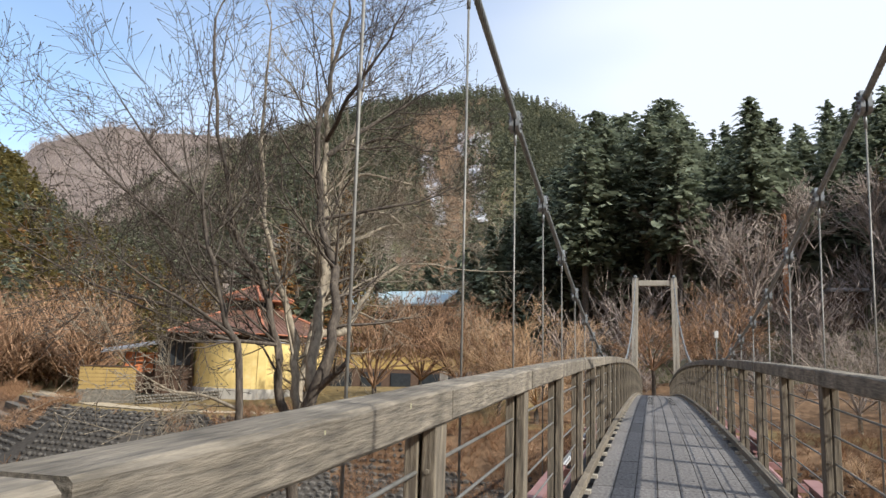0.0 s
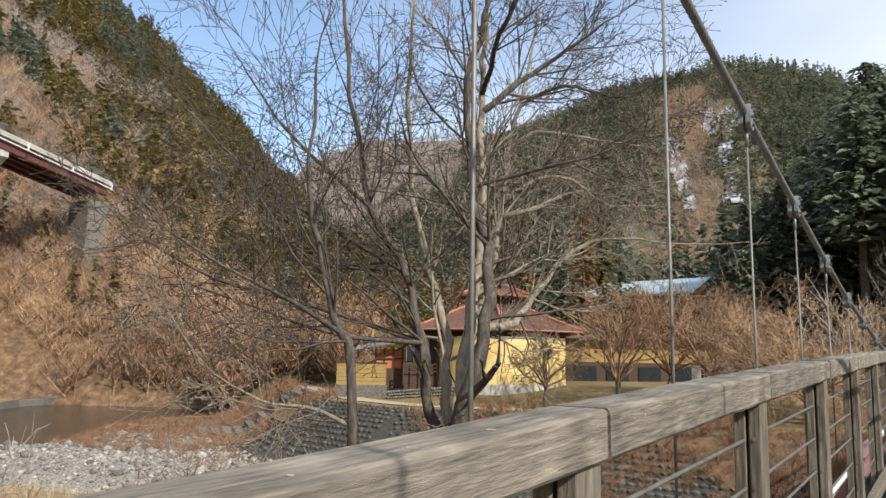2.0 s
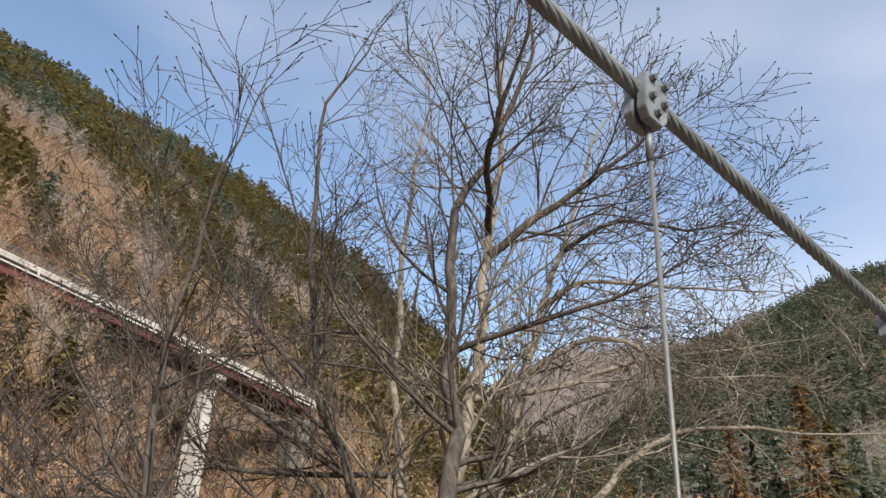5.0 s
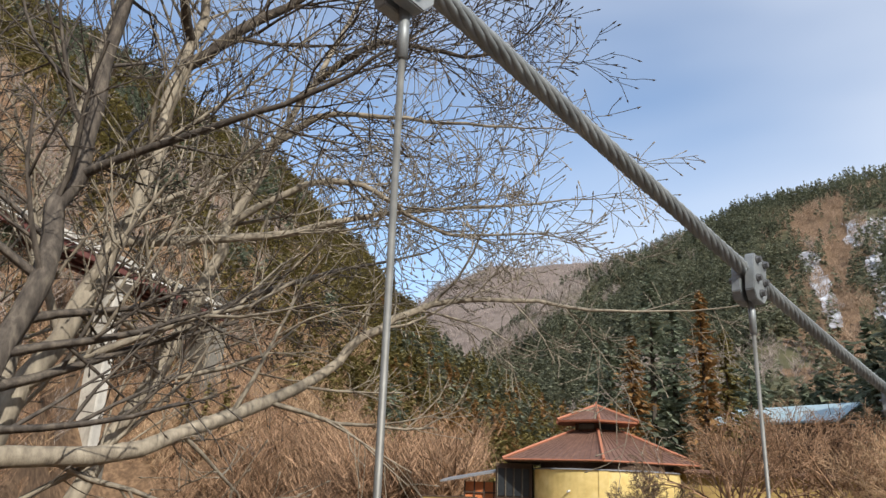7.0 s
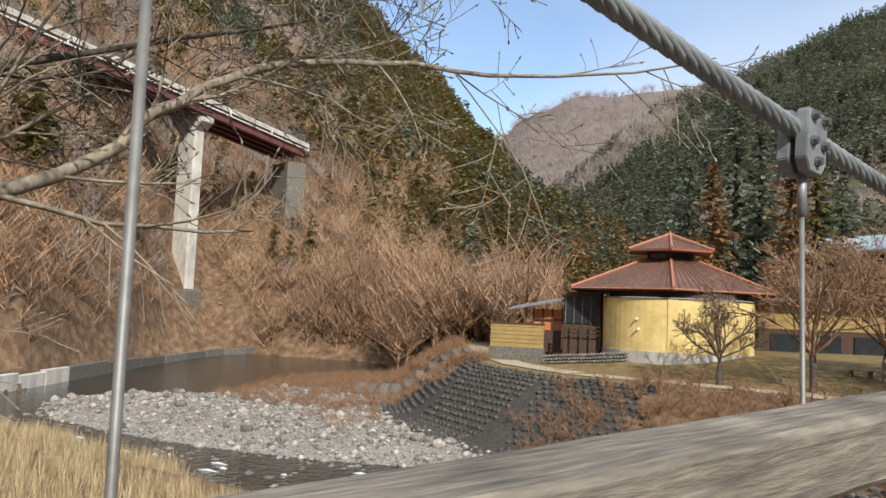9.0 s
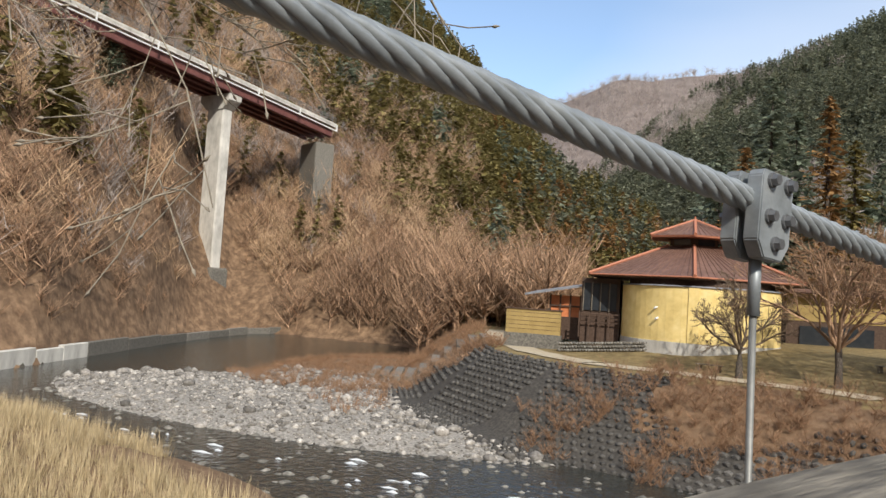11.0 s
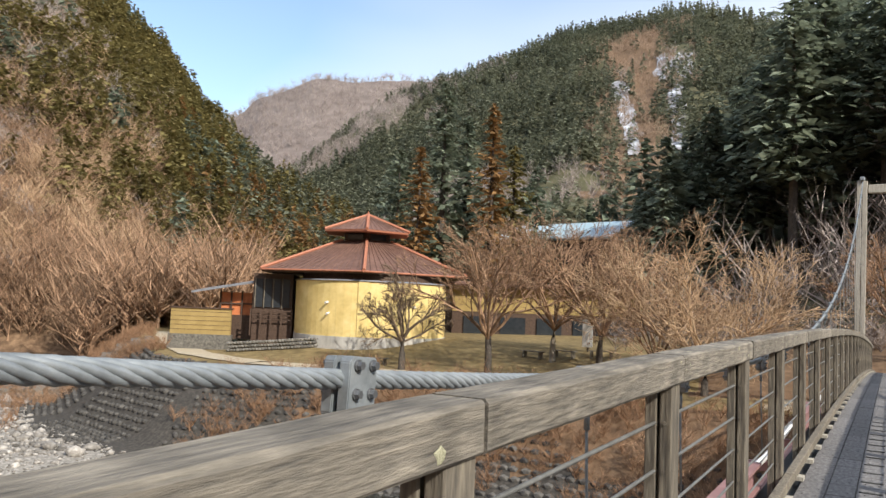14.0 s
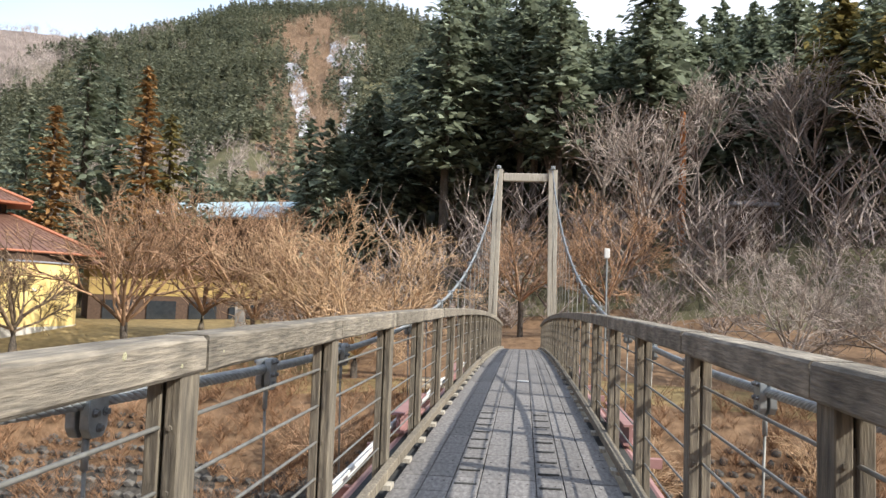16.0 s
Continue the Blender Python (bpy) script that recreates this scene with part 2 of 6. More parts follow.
def box(bm, x0, y0, z0, x1, y1, z1, bevel=0.0):
    r = bmesh.ops.create_cube(bm, size=1.0)
    for v in r["verts"]:
        v.co = ((x0 + x1) / 2 + v.co.x * (x1 - x0), (y0 + y1) / 2 + v.co.y * (y1 - y0), (z0 + z1) / 2 + v.co.z * (z1 - z0))
    if bevel:
        es = {e for v in r["verts"] for e in v.link_edges}
        bmesh.ops.bevel(bm, geom=list(es), offset=bevel, segments=1, affect="EDGES")
    return r["verts"]


def boxed(x0, y0, z0, x1, y1, z1, bevel=0.0):
    bm = bmesh.new()
    box(bm, x0, y0, z0, x1, y1, z1, bevel)
    return bm


def tube(points, radii, sides=6, cap=True):
    """Verts and faces of a tube along points."""
    p = [Vector(q) for q in points]
    vs, fs = [], []
    up = Vector((0, 0, 1))
    for i, q in enumerate(p):
        d = (p[min(i + 1, len(p) - 1)] - p[max(i - 1, 0)]).normalized()
        s = d.cross(up)
        if s.length < 0.05:
            s = d.cross(Vector((1, 0, 0)))
        s.normalize()
        t = s.cross(d)
        r = radii[i] if hasattr(radii, "__len__") else radii
        for k in range(sides):
            a = 2 * math.pi * k / sides
            vs.append(q + (s * math.cos(a) + t * math.sin(a)) * r)
    for i in range(len(p) - 1):
        for k in range(sides):
            a, b = i * sides + k, i * sides + (k + 1) % sides
            fs.append((a, b, b + sides, a + sides))
    if cap:
        fs.append(tuple(range(sides - 1, -1, -1)))
        fs.append(tuple((len(p) - 1) * sides + k for k in range(sides)))
    return vs, fs


# ---- the ground: one sheet ----
EYE = (-0.2, 4.0)


def table(az, rows):
    xs, ys = zip(*sorted(rows))
    return np.interp(az, xs, ys)


def seg_side(x, y, line):
    """Distance to a polyline, positive on its left side."""
    best = np.full(np.shape(x), 1e9)
    sign = np.ones(np.shape(x))
    for (ax, ay), (bx, by) in zip(line, line[1:]):
        dx, dy = bx - ax, by - ay
        t = np.clip(((x - ax) * dx + (y - ay) * dy) / (dx * dx + dy * dy), 0, 1)
        d = np.hypot(x - ax - t * dx, y - ay - t * dy)
        s = np.where(dx * (y - ay) - dy * (x - ax) >= 0, 1.0, -1.0)
        sign = np.where(d < best - 1e-6, s, sign)
        best = np.minimum(best, d)
    return best * sign


FAR_BANK = [(-400, 230), (-110, 92), (-72, 66), (-50, 49), (-42, 44), (-34, 42.5), (-20, 46), (-8, 45), (6, 45), (30, 43), (80, 34), (300, 0)]
NEAR_BANK = [(-400, -130), (-110, -40), (-60, 6), (-42, 16), (-31, 19.5), (-18, 19.5), (-4, 16), (12, 12), (40, 4), (90, -8), (300, -60)]


def sstep(a, b, x):
    t = np.clip((x - a) / (b - a), 0, 1)
    return t * t * (3 - 2 * t)


def ground_z(x, y):
    x, y = np.asarray(x, float), np.asarray(y, float)
    far = seg_side(x, y, FAR_BANK)
    near = -seg_side(x, y, NEAR_BANK)
    z = np.full(np.shape(x), -7.9)
    lawn = -2.75 + 1.5 * sstep(4, 14, far) + 0.7 * sstep(-12, 2, x) * sstep(0, 8, far) + 1.2 * sstep(14, 60, far)
    z = np.where(far > -8.5, -7.6 + (lawn + 7.6) * sstep(-8.5, 0.5, far), z)
    bank = -6.4 + 1.4 * sstep(0, 6, near) + 4.1 * sstep(8, 24, near)
    z = np.where((near > -3) & (far < -8), np.maximum(z, -7.9 + (bank + 7.9) * sstep(-3, 1.5, near)), z)
    # gravel bar
    u = ((x + 47.5) * 0.87 + (y - 33.6) * 0.5) / 25
    v = (-(x + 47.5) * 0.5 + (y - 33.6) * 0.87) / 12.5
    z = np.maximum(z, -7.9 + 1.35 * sstep(1.25, 0.55, np.hypot(u, v)))
    # grassy tail of the bar, towards the bend
    a, b = (x + 63) * -0.6 + (y - 47) * 0.8, (x + 63) * 0.8 + (y - 47) * 0.6
    z = np.maximum(z, -7.9 + 1.5 * sstep(1.2, 0.5, np.hypot(a / 18, b / 12)))
    # hills, by bearing from the middle of the walk
    dx, dy = x - EYE[0], y - EYE[1]
    D = np.hypot(dx, dy) + 1e-6
    az = np.degrees(np.arctan2(-dx, dy))
    az = np.where(az < -120, az + 360, az)

    def layer(el, foot, crest, zf, power=1.0):
        C, F = table(az, crest), table(az, foot)
        top = 1.4 + np.tan(np.radians(table(az, el))) * C
        t = np.clip((D - F) / (C - F), 0, 1.6)
        up = np.where(t < 1, t ** power, 1 - 0.25 * (t - 1))
        return np.where(D > F, zf + (top - zf) * up, -50.0)

    rough = np.array([noise.noise((a * 0.02, b * 0.02, 0.0)) + 0.5 * noise.noise((a * 0.06, b * 0.06, 3.0)) for a, b in zip(x.ravel(), y.ravel())]).reshape(x.shape)
    left = layer([(240, 20), (150, 24), (110, 30.5), (90, 31.0), (82, 30.2), (67, 26.4), (62, 23.4), (56.7, 20.9), (50.7, 15.5), (48, 12.0), (44, 8.6), (37.4, 5), (33, 0), (25, -6)],
                 [(240, 60), (150, 60), (110, 75), (90, 62), (82, 70), (78.5, 75), (72.5, 98), (70, 122), (67, 131), (58, 119), (48, 110), (37, 120), (25, 160)],
                 [(240, 240), (110, 300), (82, 340), (67, 360), (56, 340), (48, 300), (37, 220), (25, 240)], -7.2, 0.9)
    mid = layer([(60, 0), (48, 4), (41, 9.6), (35.5, 14.3), (27.7, 17.2), (21.6, 19.7), (12.5, 20.9), (6.6, 19.4), (4.5, 17.8), (0, 15), (-10, 13), (-40, 10)],
                [(60, 300), (40, 230), (30, 170), (20, 150), (0, 150), (-40, 200)], [(60, 560), (20, 520), (0, 480), (-40, 500)], 1.0, 1.1)
    ridge = layer([(70, 11), (50, 11.5), (45.7, 13.1), (44.8, 14.3), (40.6, 16.0), (36, 16.2), (31.8, 16.4), (20, 13), (0, 8)],
                  [(70, 480), (0, 480)], [(70, 980), (0, 980)], 10.0, 1.0)
    right = layer([(16, 0), (12, 3), (9, 8), (4, 12), (-4, 13), (-14, 13), (-40, 16), (-80, 18), (-120, 14)],
                  [(16, 85), (9, 72), (0, 62), (-14, 58), (-40, 55), (-80, 60), (-120, 70)],
                  [(16, 140), (9, 170), (-14, 180), (-60, 200), (-120, 200)], -1.2, 0.9)
    right = np.where(az < 16, right, -50.0)
    hills = np.maximum(np.maximum(left, mid), np.maximum(ridge, right))
    z = np.maximum(z, hills + rough * np.clip(D / 60, 0, 4))
    z = np.where(D > 1300, np.maximum(z - (D - 1300) * 0.2, -30), z)
    z = z + 1.2 * np.exp(-((x + 125) ** 2 + (y - 52) ** 2) / 90)
    return z + 0.10 * rough * np.clip((D - 2) / 6, 0, 1)


def gz(x, y):
    return float(ground_z(np.array([x]), np.array([y]))[0])


def polar_sheet():
    az = np.concatenate([np.arange(-60, 100, 0.55), np.arange(100, 300, 3.0)])
    rad = np.concatenate([[0.0], np.geomspace(1.0, 3000, 250)])
    A, Rr = np.meshgrid(np.radians(az), rad, indexing="ij")
    X, Y = EYE[0] - np.sin(A) * Rr, EYE[1] + np.cos(A) * Rr
    Z = ground_z(X, Y)
    n, k = A.shape
    i, j = np.meshgrid(np.arange(n), np.arange(k - 1), indexing="ij")
    i2 = (i + 1) % n
    f = np.stack([i * k + j, i * k + j + 1, i2 * k + j + 1, i2 * k + j], -1).reshape(-1, 4)
    return np.stack([X, Y, Z], -1).reshape(-1, 3), f



M_REVET = material("dark_revetment_bed", [(0.03, 0.027, 0.024), (0.06, 0.054, 0.046), (0.10, 0.09, 0.075)], 5, 0.9, bump=0.6, detail=9)
# Greyed brown for the far hills; the haze of distance is in the colour.
M_FARHILL = material("hazed_grey_brown_hill", [(0.12, 0.095, 0.085), (0.18, 0.145, 0.125), (0.25, 0.205, 0.18)], 0.08, 0.95, detail=10)
M_WOODFLOOR = material("dark_conifer_floor", [(0.06, 0.058, 0.032), (0.10, 0.095, 0.05), (0.15, 0.13, 0.07)], 0.15, 0.95, detail=10)
for nd in M_WATER.node_tree.nodes:
    if nd.type == "BUMP":
        nd.inputs["Strength"].default_value, nd.inputs["Distance"].default_value = 0.8, 0.12
MATS = [M_HILL, M_LAWN, M_GRAVEL, M_BED, M_BANK, M_PATH, M_HILL, M_REVET, M_FARHILL, M_WOODFLOOR]


def zone(x, y, z):
    """Which surface the ground has: lawn, gravel bar, river bed, bank, path, scree, or hillside."""
    far, near = seg_side(x, y, FAR_BANK), -seg_side(x, y, NEAR_BANK)
    dx, dy = x - EYE[0], y - EYE[1]
    D, az = np.hypot(dx, dy), np.degrees(np.arctan2(-dx, dy))
    k = np.zeros(x.shape, int)
    k = np.where((far > 0) & (far < 45) & (D < 110) & (z < 0.6) & (az < 56), 1, k)
    k = np.where((far > -8.5) & (far <= 0) & (az < 62), 4, k)
    k = np.where((far > -8.8) & (far <= -0.1) & (x > -51) & ((x < -27) | (far < -4.5)) & (x < 14), 7, k)
    k = np.where((near > -3) & (far < -8.5) & (D < 130), 4, k)
    u = ((x + 47.5) * 0.87 + (y - 33.6) * 0.5) / 25
    v = (-(x + 47.5) * 0.5 + (y - 33.6) * 0.87) / 12.5
    k = np.where((far <= -8.5) & (near <= -3) & (z < -7.3) & (D < 100), 3, k)
    k = np.where((np.hypot(u, v) < 1.1) & (far < -8.3), 2, k)
    a, b = (x + 63) * -0.6 + (y - 47) * 0.8, (x + 63) * 0.8 + (y - 47) * 0.6
    k = np.where((np.hypot(a / 18, b / 12) < 1.0) & (k != 2) & (far < -6), 4, k)
    k = np.where((far > 4.0) & (far < 45) & (x > -9) & (k == 1), 4, k)
    k = np.where((far > 2.0) & (far < 4.5) & (x > -5) & (x < 3), 5, k)
    rag = np.array([noise.noise((p * 0.03, q * 0.03, 8.0)) + 0.6 * noise.noise((p * 0.09, q * 0.09, 2.0)) for p, q in zip(x.ravel(), y.ravel())]).reshape(x.shape)
    # far ground switches to the hazed colour by distance
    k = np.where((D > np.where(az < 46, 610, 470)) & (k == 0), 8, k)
    # near wooded slope: shade between the trees is painted in as darker floor
    k = np.where((D > 58) & (az < 15) & (az > -60) & (y > 58) & (k == 0), 9, k)
    k = np.where((D > 120) & (az < 46) & (az > -60) & (np.abs(az - 15.8 + 4 * rag) > 3.2) & (k == 0), 9, k)
    return k


gv, gf = polar_sheet()
ground = put("ground", gv, gf, None, smooth=True)
for m_ in MATS:
    ground.data.materials.append(m_)
gc = gv[gf].mean(axis=1)
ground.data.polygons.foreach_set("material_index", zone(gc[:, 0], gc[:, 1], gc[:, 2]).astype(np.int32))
tagged(ground, "brown winter valley floor and wooded hillsides", "ground", kind="structure")


def scree_sheet():
    """Snow-streaked scree chutes down the mountain, as one ragged sheet laid on the slope."""
    az, dd = np.arange(11.2, 18.6, 0.06), np.arange(225, 470, 1.3)
    A, Dd = np.meshgrid(az, dd, indexing="ij")
    X, Y = EYE[0] - np.sin(np.radians(A)) * Dd, EYE[1] + np.cos(np.radians(A)) * Dd
    Z = ground_z(X, Y)
    el = np.degrees(np.arctan2(Z - 1.4, Dd))
    n1 = np.array([noise.noise((p * 1.3, q * 0.06, 3.0)) + 0.6 * noise.noise((p * 4.0, q * 0.15, 7.0)) for p, q in zip(A.ravel(), Dd.ravel())]).reshape(A.shape)
    chute = (np.abs(A - 16.7 - 0.25 * (el - 13)) < 0.55 + 0.45 * n1) & (el > 10.8) & (el < 16.2)
    chute |= (np.abs(A - 13.3 - 0.05 * (el - 13)) < 0.5 + 0.55 * n1) & (el > 11.2) & (el < 17.2)
    chute |= (np.abs(A - 13.7) < 1.25 + 0.5 * n1) & (el > 16.3 + 0.3 * n1) & (el < 17.9 + 0.3 * n1)
    n, k = A.shape
    i, j = np.meshgrid(np.arange(n - 1), np.arange(k - 1), indexing="ij")
    f = np.stack([i * k + j, i * k + j + 1, (i + 1) * k + j + 1, (i + 1) * k + j], -1).reshape(-1, 4)
    f = f[chute.ravel()[f[:, 0]]]
    used, inv = np.unique(f, return_inverse=True)
    V = np.stack([X, Y, Z + 0.8], -1).reshape(-1, 3)[used]
    return V, inv.reshape(-1, 4)


tagged(put("scree", *scree_sheet(), M_SCREE, smooth=True), "snow-streaked grey scree chutes on the mountain", "scree", kind="stuff")
water = put("water", [(-170, -60, -7.25), (160, -60, -7.25), (160, 110, -7.25), (-170, 110, -7.25)], [(0, 1, 2, 3)], M_WATER)
tagged(water, "shallow dark river with small ripples", "river", kind="structure")

# ---- the suspension footbridge ----
SPAN = 1.6
Y0, Y1 = -15.4, 47.2


def zr(y):
    """Height of the handrail's top along the cambered bridge."""
    return 1.345 - (0.00102 if y < 18 else 0.0012) * (y - 18) ** 2


def zd(y):
    return zr(y) - 1.10


def zc(y):
    """Height of the main cables."""
    return 1.055 + (0.0059 if y < 17.5 else 0.0073) * (y - 17.5) ** 2 + 0.028 * math.exp(-(((y - 8.4) / 1.6) ** 2)) + 0.03 * math.exp(-(((y - 3.0) / 2.2) ** 2))


CABLE_X = 1.22
bridge = thing("suspension_footbridge", "weathered timber suspension footbridge with steel cables and clamps", "bridge")


def lay(a, b):
    """A pose at a whose y axis runs to b."""
    a, b = Vector(a), Vector(b)
    return Matrix.Translation(a) @ pose(0, 0, 0, math.degrees(math.atan2(b.z - a.z, b.y - a.y)))


def post_mesh():
    bm = bmesh.new()
    box(bm, -0.048, -0.058, -0.12, -0.006, 0.058, 1.0, 0.004)
    box(bm, 0.004, -0.058, -0.12, 0.048, 0.058, 1.0, 0.004)
    box(bm, -0.007, -0.03, -0.10, 0.005, 0.05, 0.9)
    for z in (0.18, 0.35, 0.52, 0.69, 0.86):
        r = bmesh.ops.create_cone(bm, cap_ends=True, segments=6, radius1=0.009, radius2=0.008, depth=0.128)
        bmesh.ops.transform(bm, matrix=pose(0.022, 0, z, 90), verts=r["verts"])
    me = bpy.data.meshes.new("post")
    bm.to_mesh(me)
    bm.free()
    me.materials.append(M_POST)
    return me


def rail_mesh(seed):
    """A sawn rail with worn, slightly uneven edges and a few dents."""
    rnd = random.Random(seed)
    bm = bmesh.new()
    n = 8
    rings = []
    for i in range(n + 1):
        y = 0.005 + (SPAN - 0.010) * i / n
        w, h = 0.065 + rnd.uniform(-0.002, 0.002), 0.052 + rnd.uniform(-0.002, 0.001)
        c = 0.009 + rnd.uniform(-0.003, 0.004)
        ring = [(-w, y, -h + c), (-w + c, y, -h), (w - c, y, -h), (w, y, -h + c), (w, y, h - c), (w - c, y, h), (-w + c, y, h), (-w, y, h - c)]
        rings.append([bm.verts.new(p) for p in ring])
    for a, b in zip(rings, rings[1:]):
        for k in range(8):
            bm.faces.new((a[k], a[(k + 1) % 8], b[(k + 1) % 8], b[k]))
    bm.faces.new(rings[0][::-1])
    bm.faces.new(rings[-1])
    bmesh.ops.recalc_face_normals(bm, faces=bm.faces)
    me = bpy.data.meshes.new("handrail")
    bm.to_mesh(me)
    bm.free()
    me.materials.append(M_RAIL)
    return me


POST, RAILS = post_mesh(), [rail_mesh(k) for k in range(4)]
post_ys = [12.68 + SPAN * k for k in range(-17, 21)]
for s in (-1, 1):
    for k, y in enumerate(post_ys):
        share("post", POST, pose(s * 0.87, y - 0.06, zd(y), 0, 0, 0 if s < 0 else 180), bridge)
        share("handrail", RAILS[(k * 3 + (s > 0)) % 4], lay((s * 0.87, y, zr(y) - 0.052), (s * 0.87, y + SPAN, zr(y + SPAN) - 0.052)), bridge)
    for z in (0.18, 0.35, 0.52, 0.69, 0.86):
        v, f = tube([(s * 0.882, y, zd(y) + z) for y in post_ys + [post_ys[-1] + SPAN]], 0.0065, 6)
        put("rail_rod", v, f, M_ROD, bridge, smooth=True)
    for y in post_ys:
        bm = boxed(-0.03, 0.004, 0.035, 0.03, SPAN - 0.004, 0.105, 0.006)
        ob = part("kerb", bm, M_POST, bridge)
        ob.matrix_basis = lay((s * 0.79, y, zd(y)), (s * 0.79, y + SPAN, zd(y + SPAN)))
        for q in (0.35, 1.15):
            ob = part("kerb_block", boxed(-0.055, -0.06, 0.004, 0.055, 0.06, 0.034), M_TOWER, bridge)
            ob.location = (s * 0.775, y + q, zd(y + q))
    for k, y in enumerate(post_ys):
        if k % 3 == 0:
            bm = bmesh.new()
            for z0, z1, x0, x1 in ((-0.02, 0.0, -0.06, 0.06), (0.14, 0.16, -0.06, 0.06), (0.0, 0.14, -0.012, 0.012)):
                box(bm, x0, 0.0, z0, x1, SPAN - 0.02, z1)
            ob = part("splice_girder", bm, M_PINK, bridge, "faded pink-red steel channel")
            ob.matrix_basis = lay((s * 1.03, y, zd(y) + 0.0), (s * 1.03, y + SPAN, zd(y + SPAN) + 0.0))
    v, f = tube([(s * 1.0, y, zd(y) - 0.10) for y in post_ys], 0.055, 8)
    put("side_girder", v, f, M_PINK, bridge)
    if s < 0:
        for dz, x, r in ((0.02, -1.10, 0.022), (-0.06, -1.16, 0.028)):
            v, f = tube([(x, y, zd(y) + dz + 0.02 * math.sin(y * 1.7)) for y in np.linspace(Y0, Y1, 90)], r, 8)
            put("conduit_pipe", v, f, M_WHITE, bridge, "white plastic pipe", smooth=True)

# deck planks, laid lengthwise between cross joints
rows = [12.68 + SPAN * k for k in range(-17, 21)]
plank_meshes = []
for k in range(5):
    rnd = random.Random(90 + k)
    bm = bmesh.new()
    for q in range(4):
        box(bm, -0.0895, 0.006 + 0.398 * q, -0.04, 0.0895, 0.394 + 0.398 * q, rnd.uniform(-0.002, 0.001), 0.003)
    for yy in (0.12, 0.52, 0.95, SPAN - 0.12):
        for xx in (-0.045, 0.045):
            r = bmesh.ops.create_cone(bm, cap_ends=True, segments=6, radius1=0.008, radius2=0.008, depth=0.004)
            bmesh.ops.translate(bm, verts=r["verts"], vec=(xx + rnd.uniform(-0.01, 0.01), yy, 0.001))
    me = bpy.data.meshes.new("plank")
    bm.to_mesh(me)
    bm.free()
    me.materials.append(M_DECK)
    plank_meshes.append(me)
for y in rows:
    for c in range(8):
        x = -0.6475 + 0.185 * c
        dz = random.uniform(-0.003, 0.003)
        share("plank", plank_meshes[random.randrange(5)], lay((x, y, zd(y) + dz), (x, y + SPAN, zd(y + SPAN) + dz)), bridge)
# Dark strips stand in for open slots; the slots' shade is in their colour.
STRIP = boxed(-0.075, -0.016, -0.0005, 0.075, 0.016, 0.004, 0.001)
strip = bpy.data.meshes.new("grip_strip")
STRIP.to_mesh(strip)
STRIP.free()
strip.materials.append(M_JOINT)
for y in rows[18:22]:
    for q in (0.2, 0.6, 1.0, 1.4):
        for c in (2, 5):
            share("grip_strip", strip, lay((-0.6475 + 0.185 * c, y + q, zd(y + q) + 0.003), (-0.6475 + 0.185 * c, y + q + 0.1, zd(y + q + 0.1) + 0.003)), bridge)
vs, fs = [], []
for i, y in enumerate(rows + [rows[-1] + SPAN]):
    vs += [(-0.98, y, zd(y) - 0.05), (0.98, y, zd(y) - 0.05), (0.98, y, zd(y) - 0.16), (-0.98, y, zd(y) - 0.16)]
    if i:
        a, b = 4 * i - 4, 4 * i
        for q in range(4):
            fs.append((a + q, a + (q + 1) % 4, b + (q + 1) % 4, b + q))
put("deck_frame", vs, fs, M_JOINT, bridge)
part("deck_marker", boxed(-0.09, -0.07, 0.003, 0.09, 0.07, 0.009, 0.002), M_WHITE, bridge, "small white plate").location = (0.09, 24.2, zd(24.2))


def strand_cable(s):
    """A steel rope: seven strands wound round a core."""
    n = int((Y1 - Y0) / 0.045)
    ys = [Y0 + (Y1 - Y0) * i / n for i in range(n + 1)]
    core = put("main_cable", *tube([(s * CABLE_X, y, zc(y)) for y in ys[::8]], 0.0130, 8), M_STEEL, bridge, smooth=True)
    for k in range(7):
        turn = [s * 2 * math.pi * (y / 0.31) + 2 * math.pi * k / 7 for y in ys]
        v, f = tube([(s * CABLE_X + 0.0158 * math.cos(a), y, zc(y) + 0.0158 * math.sin(a)) for a, y in zip(turn, ys)], 0.0098, 6, cap=False)
        put("strand", v, f, M_STEEL, core, smooth=True)


